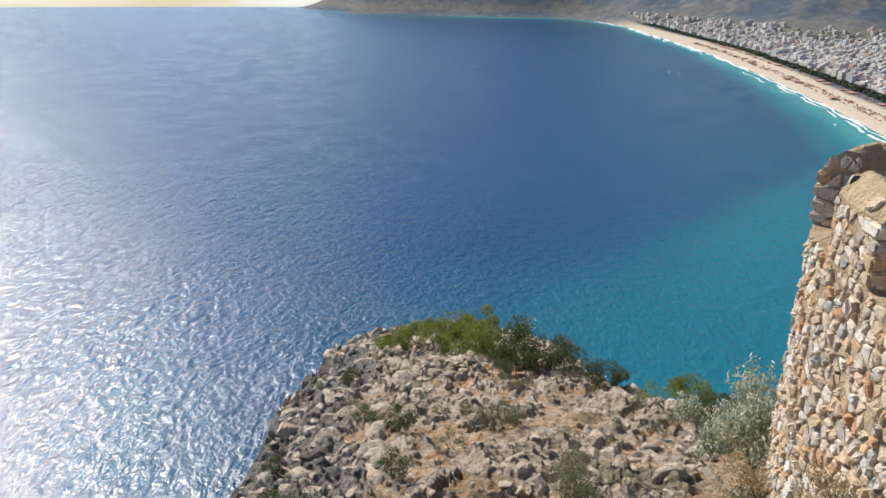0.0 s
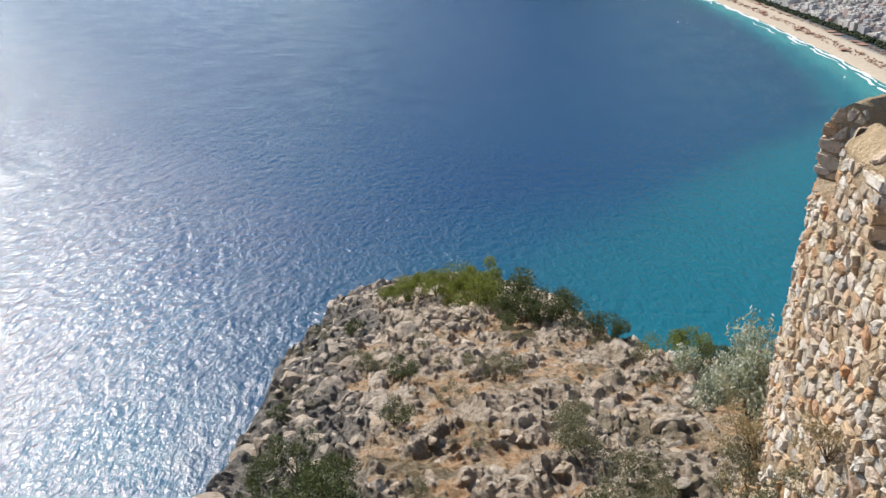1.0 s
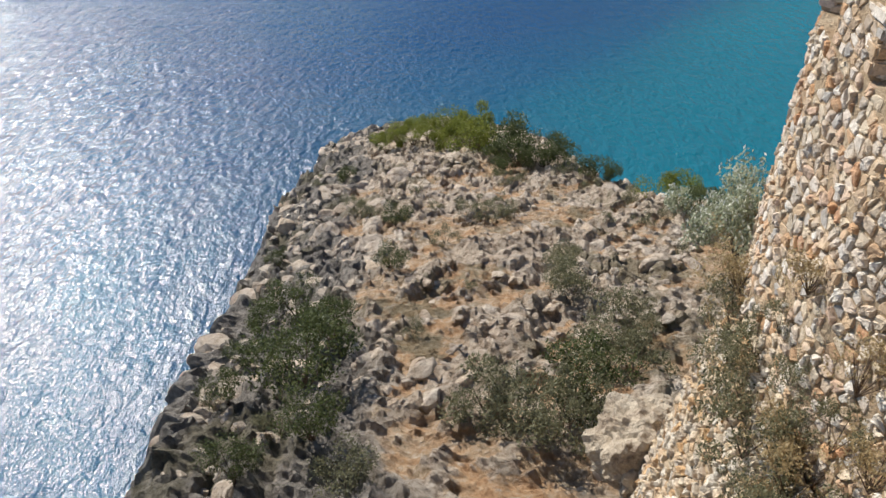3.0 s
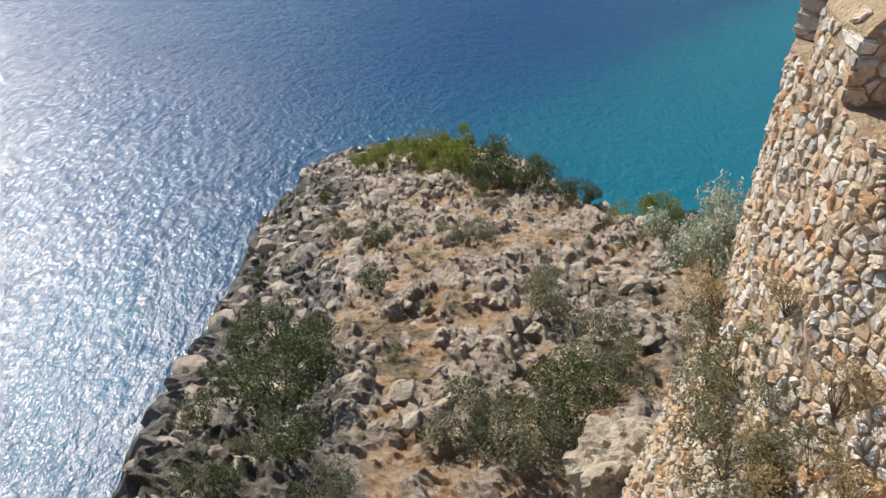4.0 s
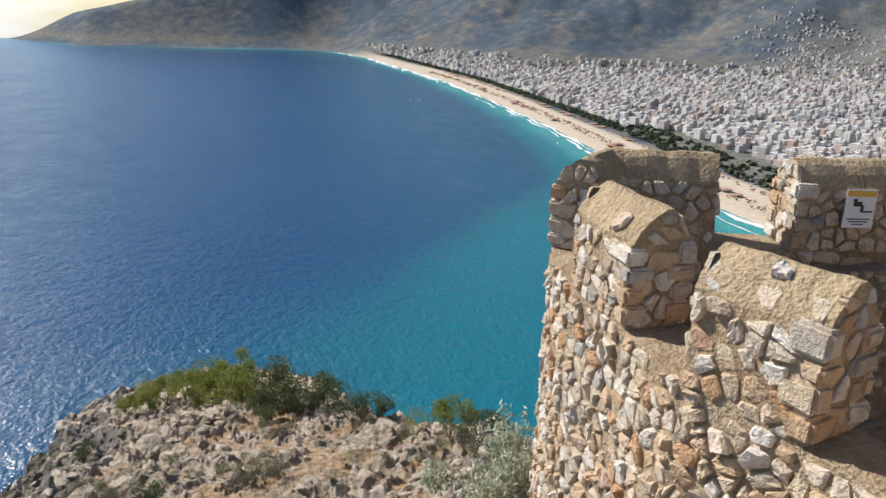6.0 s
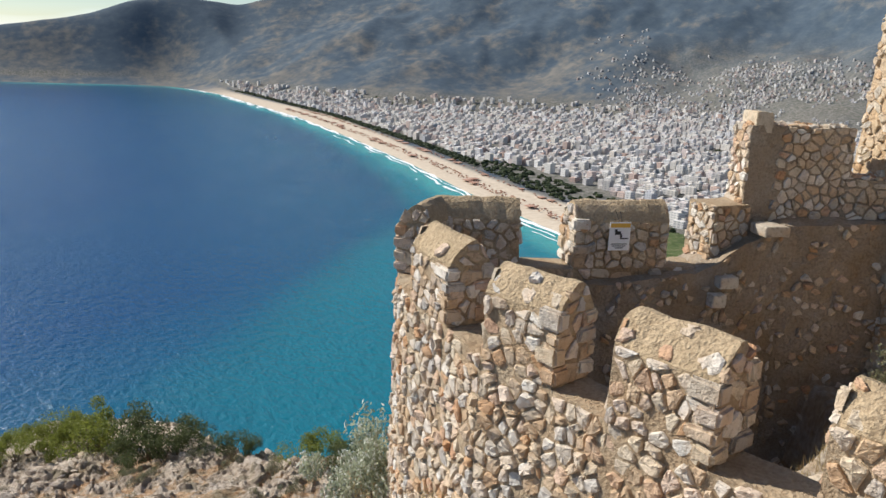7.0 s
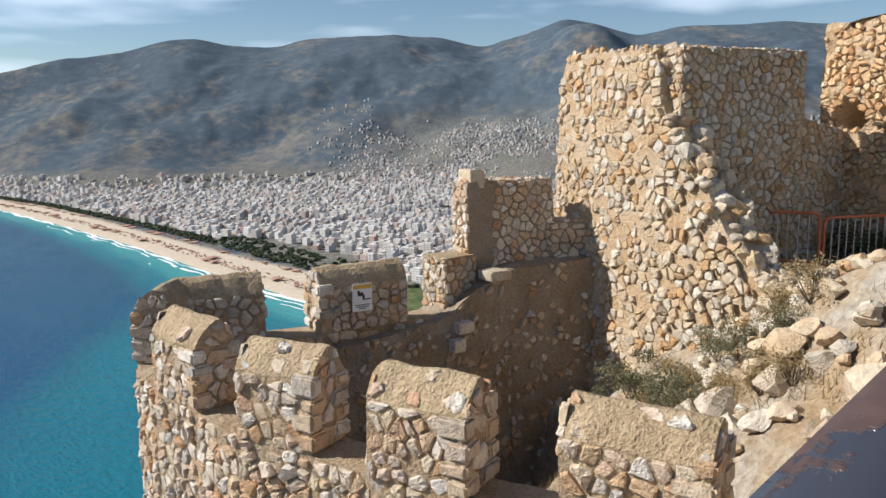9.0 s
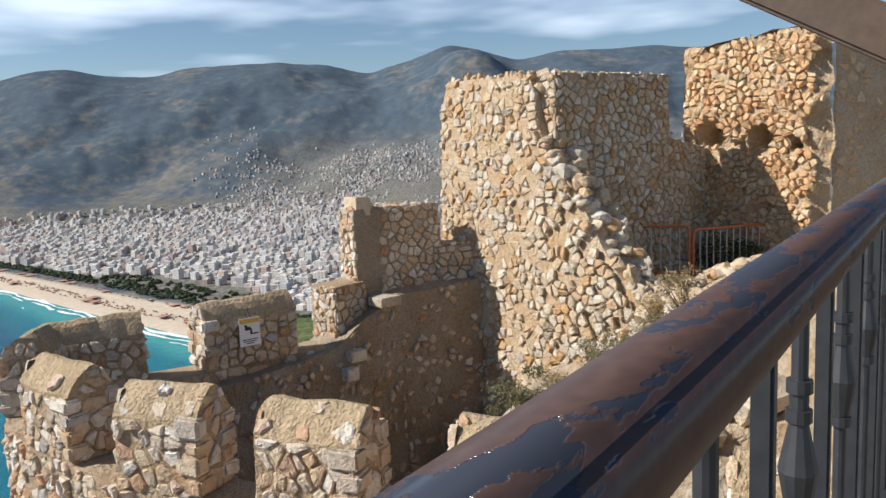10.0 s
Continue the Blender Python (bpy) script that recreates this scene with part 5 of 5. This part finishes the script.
def build_yard():
    xs, ys = np.arange(4.3, 18.6, 0.10), np.arange(-3.5, 9.4, 0.10)
    x, y = np.meshgrid(xs, ys, indexing="ij")
    z = yard_height(x, y)
    bank = smoothstep(-4.6, -3.6, z)
    z = z + 0.05 * fbm2(x, y, 0.9, 4, 0.55, 81) + 0.24 * bank * fbm2(x, y, 0.7, 4, 0.6, 82) * (z < -2.4)
    tagged(new("floor", mesh_of("floor", np.c_[x.ravel(), y.ravel(), z.ravel()], [f[::-1] for f in grid_faces(*x.shape)], YARD, True)),
           "dusty yard with dry grass and a rubble bank inside the walls", "ground", kind="structure")


m_yard = Mat("dusty_yard", 0.95, spec=0.1)
y1, y2 = m_yard.noise(1.3, 5, 0.6, "World"), m_yard.noise(9, 5, 0.65, "World")
m_yard.colour(m_yard.mix(m_yard.ramp(y1, (0.4, (0, 0, 0)), (0.62, (1, 1, 1))), m_yard.ramp(y2, (0.3, (0.27, 0.18, 0.10)), (0.7, (0.46, 0.35, 0.23))),
                         m_yard.ramp(y2, (0.3, (0.27, 0.23, 0.18)), (0.7, (0.52, 0.47, 0.40))))).bump(m_yard.math("ADD", y1, y2), 1.0, 0.08)
YARD = m_yard.m
build_yard()


# ---- set stones and plants in the yard ----
def block_stone(c, size, turn, label, mat=None):
    bm = bmesh.new()
    put_box(bm, (0, 0, 0), size, 0, 0.012)
    bmesh.ops.subdivide_edges(bm, edges=bm.edges[:], cuts=2, use_grid_fill=True)
    for v in bm.verts:
        v.co += noise.noise_vector(v.co * 5 + Vector(c)) * 0.02
    ob = tagged(part("block_stone", bm, mat or PALE, None), label, "stone", "loose blocks in the ruin")
    ob.matrix_world = Matrix.Translation(c) @ Matrix.Rotation(radians(turn), 4, "Z")


block_stone((9.66, 7.68, -2.36), (0.4, 0.4, 0.15), -15, "pale block jutting from the inner wall")
block_stone((9.0, 7.84, -3.12), (0.3, 0.35, 0.18), -15, "pale worn step at the inner wall")
block_stone((8.84, 7.84, -3.38), (0.22, 0.35, 0.2), -15, "pale worn step at the inner wall")
block_stone((9.80, 8.28, -0.84), (0.24, 0.5, 0.3), -25, "white rounded stone on the wall end")


def yard_z(x, y):
    return float(yard_height(np.array([float(x)]), np.array([float(y)]))[0])


for k, (x, y, h, src) in enumerate(((9.6, 4.9, 0.9, 0), (9.3, 4.4, 0.7, 1), (9.9, 5.3, 0.6, 0), (9.2, 3.5, 0.6, 1), (8.9, 4.6, 0.5, 2), (9.2, 2.7, 0.6, 2), (8.7, 3.4, 0.45, 2),
                                    (9.55, 3.9, 0.5, 1), (8.3, 2.6, 0.5, 2), (8.0, 4.2, 0.4, 2), (9.4, 4.2, 0.55, 2), (9.0, 3.9, 0.5, 0), (8.6, 4.0, 0.4, 2), (8.9, 2.9, 0.5, 1), (9.4, 3.1, 0.45, 2),
                                    (8.5, 3.0, 0.4, 2), (9.7, 4.5, 0.5, 2), (8.2, 3.4, 0.4, 2), (9.1, 5.0, 0.5, 2), (8.8, 5.2, 0.4, 0))):
    place((shrubs[0], shrubs[1], drybush)[src], x, y, yard_z(x, y) - 0.1, h, 1.1, 40 * k)
place(carobs[0], 13.9, 3.35, -2.5, 0.8)


def build_grass():
    rng = np.random.RandomState(55)
    vs, fs = [], []
    for k in range(5200):
        x, y = rng.uniform(5.2, 9.6), rng.uniform(1.5, 7.2)
        if fbm2(np.array([x]), np.array([y]), 1.2, 2, 0.5, 97)[0] < -0.1:
            continue
        z, h, a = yard_z(x, y) - 0.02, rng.uniform(0.06, 0.2), rng.uniform(0, 6.28)
        if rng.rand() < 0.02:
            h *= 2.6
        i, dx, dy = len(vs), 0.008 * math.cos(a), 0.008 * math.sin(a)
        vs += [(x - dx, y - dy, z), (x + dx, y + dy, z), (x + rng.normal(0, 0.04), y + rng.normal(0, 0.04), z + h)]
        fs.append((i, i + 1, i + 2))
    tagged(new("dry_grass", mesh_of("dry_grass", vs, fs, DRY)), "dry straw-coloured grass on the yard floor", "grass", kind="stuff")


build_grass()


def build_rubble():
    """Loose stones on the bank."""
    rng = np.random.RandomState(56)
    kinds = [rock_mesh(20 + k, 2) for k in range(4)]
    for me in kinds:
        me.materials[0] = PALE
    for k in range(290):
        if k < 90:
            x, y = rng.uniform(7.0, 10.2), rng.uniform(1.2, 5.2)
            s = rng.uniform(0.05, 0.16) * (2 if rng.rand() < 0.12 else 1)
        else:
            x, y = rng.uniform(9.0, 13.2), rng.uniform(0.8, 4.2)
            s = rng.uniform(0.05, 0.14)
        ob = tagged(new("rubble_stone", kinds[k % 4]), "loose pale rubble stone on the dusty bank", "stone", "rubble on the bank")
        ob.matrix_world = pose(x, y, yard_z(x, y) + 0.3 * s, rng.uniform(-30, 30), 0, rng.uniform(0, 360)) @ Matrix.Diagonal((s * 1.3, s, s, 1))


build_rubble()


# ---- terrace rail ----
RAIL_Y, RAIL_TOP, RAIL_W, RAIL_H = 0.143, -0.119, 0.064, 0.062


def build_rail():
    thing = tagged(new("handrail"), "worn brown-painted iron handrail on dark cast-iron balusters", "railing")
    bm = bmesh.new()
    put_box(bm, (3.4, RAIL_Y, RAIL_TOP - RAIL_H / 2), (9.0, RAIL_W, RAIL_H), 0, 0.009)
    part("rail", bm, RAIL, thing, "brown paint worn through to dark metal", True)
    for k in range(20):
        x = -0.46 + 0.2 * k
        bm = bmesh.new()
        top = RAIL_TOP - RAIL_H + 0.004
        if k % 2:
            # turned baluster with collars and a vase-shaped swelling
            for z0, z1, r0, r1 in ((0, -0.10, 0.007, 0.007), (-0.10, -0.115, 0.011, 0.011), (-0.115, -0.135, 0.008, 0.008), (-0.135, -0.15, 0.011, 0.011),
                                   (-0.15, -0.21, 0.008, 0.017), (-0.21, -0.27, 0.017, 0.009), (-0.27, -0.285, 0.012, 0.012), (-0.285, -0.8, 0.007, 0.007)):
                put_tube(bm, (x, RAIL_Y, top + z1), (x, RAIL_Y, top + z0), r1 * 1.35, r0 * 1.35, 12)
        else:
            put_box(bm, (x, RAIL_Y, top - 0.4), (0.021, 0.021, 0.8), 0, 0.003)
        part("baluster", bm, IRON, thing)
    bm = bmesh.new()
    put_box(bm, (3.4, RAIL_Y, RAIL_TOP - RAIL_H - 0.8), (9.0, 0.04, 0.02), 0, 0.004)
    part("bottom_bar", bm, IRON, thing)


build_rail()
bm = bmesh.new()
put_box(bm, (3.4, -1.25, RAIL_TOP - 1.12), (9.0, 3.0, 0.4), 0, 0.02)
tagged(part("terrace", bm, PLASTER), "stone-paved lookout terrace behind the handrail", "terrace", kind="structure")


# ---- warning sign ----
def build_sign():
    a, b = side((6.92, 8.90), (8.26, 8.49), -0.345)
    u = (b - a).normalized()
    c = a + u * 0.62
    m = Matrix.Translation((c.x, c.y, -2.46)) @ Matrix.Rotation(math.atan2(u.y, u.x), 4, "Z")
    thing = tagged(new("warning_sign"), "white metal warning sign with a falling-figure mark hung on the battlement", "sign")
    thing.matrix_world = m
    w, h = 0.32, 0.41
    bm = bmesh.new()
    put_box(bm, (0, 0, 0), (w, 0.012, h), 0, 0.004)
    part("plate", bm, SIGN_WHITE, thing)
    bm = bmesh.new()
    put_box(bm, (0, -0.008, h / 2 - 0.045), (w * 0.94, 0.004, 0.06))
    part("header_band", bm, SIGN_YELLOW, thing)
    bm = bmesh.new()
    for c0, s, t in (((-0.03, -0.008, 0.05), (0.09, 0.004, 0.05), 0), ((-0.06, -0.008, 0.09), (0.04, 0.004, 0.03), 0), ((0.02, -0.008, 0.01), (0.03, 0.004, 0.06), 0),
                     ((0.07, -0.008, -0.03), (0.13, 0.004, 0.016), 0)):
        put_box(bm, c0, s, t)
    part("pictogram", bm, BLACK, thing)
    for k, (x, wide) in enumerate(((0.0, 0.24), (0.0, 0.2), (0.0, 0.12))):
        bm = bmesh.new()
        put_box(bm, (x, -0.008, -0.11 - 0.028 * k), (wide, 0.004, 0.011))
        part("text_line", bm, BLACK, thing)
    bm = bmesh.new()
    put_tube(bm, (-0.02, 0, h / 2), (-0.06, 0.05, h / 2 + 0.14), 0.004)
    put_tube(bm, (0.02, 0, h / 2), (0.0, 0.05, h / 2 + 0.14), 0.004)
    part("wire", bm, IRON, thing)


build_sign()


# ---- crowd barrier ----
def build_barrier(a, b, z, label):
    thing = tagged(new("crowd_barrier"), label, "barrier", "barriers closing the ruin")
    d = Vector((b[0] - a[0], b[1] - a[1], 0))
    L = d.length
    thing.matrix_world = Matrix.Translation((a[0], a[1], z)) @ Matrix.Rotation(math.atan2(d.y, d.x), 4, "Z")
    r, h, c = 0.024, 0.95, 0.09
    bm = bmesh.new()
    ring = [(c, 0, h), (L - c, 0, h), (L - 0.02, 0, h - 0.03), (L, 0, h - c), (L, 0, 0.16), (0, 0, 0.16), (0, 0, h - c), (0.02, 0, h - 0.03)]
    for p, q in zip(ring, ring[1:] + ring[:1]):
        put_tube(bm, p, q, r)
    part("frame", bm, BARRIER, thing, "rust-orange tube frame")
    n = int(L / 0.13)
    for k in range(1, n):
        bm = bmesh.new()
        put_tube(bm, (L * k / n, 0, 0.16), (L * k / n, 0, h), 0.009, sides=6)
        part("bar", bm, BARRIER_BAR, thing)
    for x in (0.12, L - 0.12):
        bm = bmesh.new()
        put_tube(bm, (x, -0.25, 0.0), (x, 0, 0.16), 0.018)
        put_tube(bm, (x, 0.25, 0.0), (x, 0, 0.16), 0.018)
        part("foot", bm, BARRIER, thing)


build_barrier((12.74, 4.46), (12.97, 3.72), -2.35, "rust-orange crowd barrier with pale bars before the dark ruin")
build_barrier((13.0, 3.66), (14.24, 2.76), -2.42, "rust-orange crowd barrier turned along the holed wall")


# ---- post and brace at the end of the terrace ----
frame_thing = tagged(new("timber_brace"), "brown timber post with a slanting brace at the terrace edge", "timber")
bm = bmesh.new()
put_box(bm, (3.25, -0.95, -0.1), (0.2, 0.2, 1.7), 0, 0.012)
part("post", bm, WOOD, frame_thing)
bm = bmesh.new()
put_box(bm, (0, 0, 0), (0.16, 2.3, 0.17), 0, 0.012)
bmesh.ops.transform(bm, matrix=Matrix.Translation((3.1, 0.05, 0.24)) @ Matrix.Rotation(radians(30), 4, "X"), verts=bm.verts)
part("brace", bm, WOOD, frame_thing)


# the terrace stands on a rubble wall
Q = slab((-1.0, -1.3), (7.7, -1.3), -14.5, -1.45, -1.45, 1.35)
wall_block("wall_terrace", "rubble retaining wall under the lookout terrace", Q, [(*Q[0], dict(size=0.2))], STONE, MORTAR, 391, 100)

# the plants that served as patterns are cleared away
for src in (*pines, *carobs, *shrubs, drybush):
    for ob in (*src.children_recursive, src):
        bpy.data.objects.remove(ob)
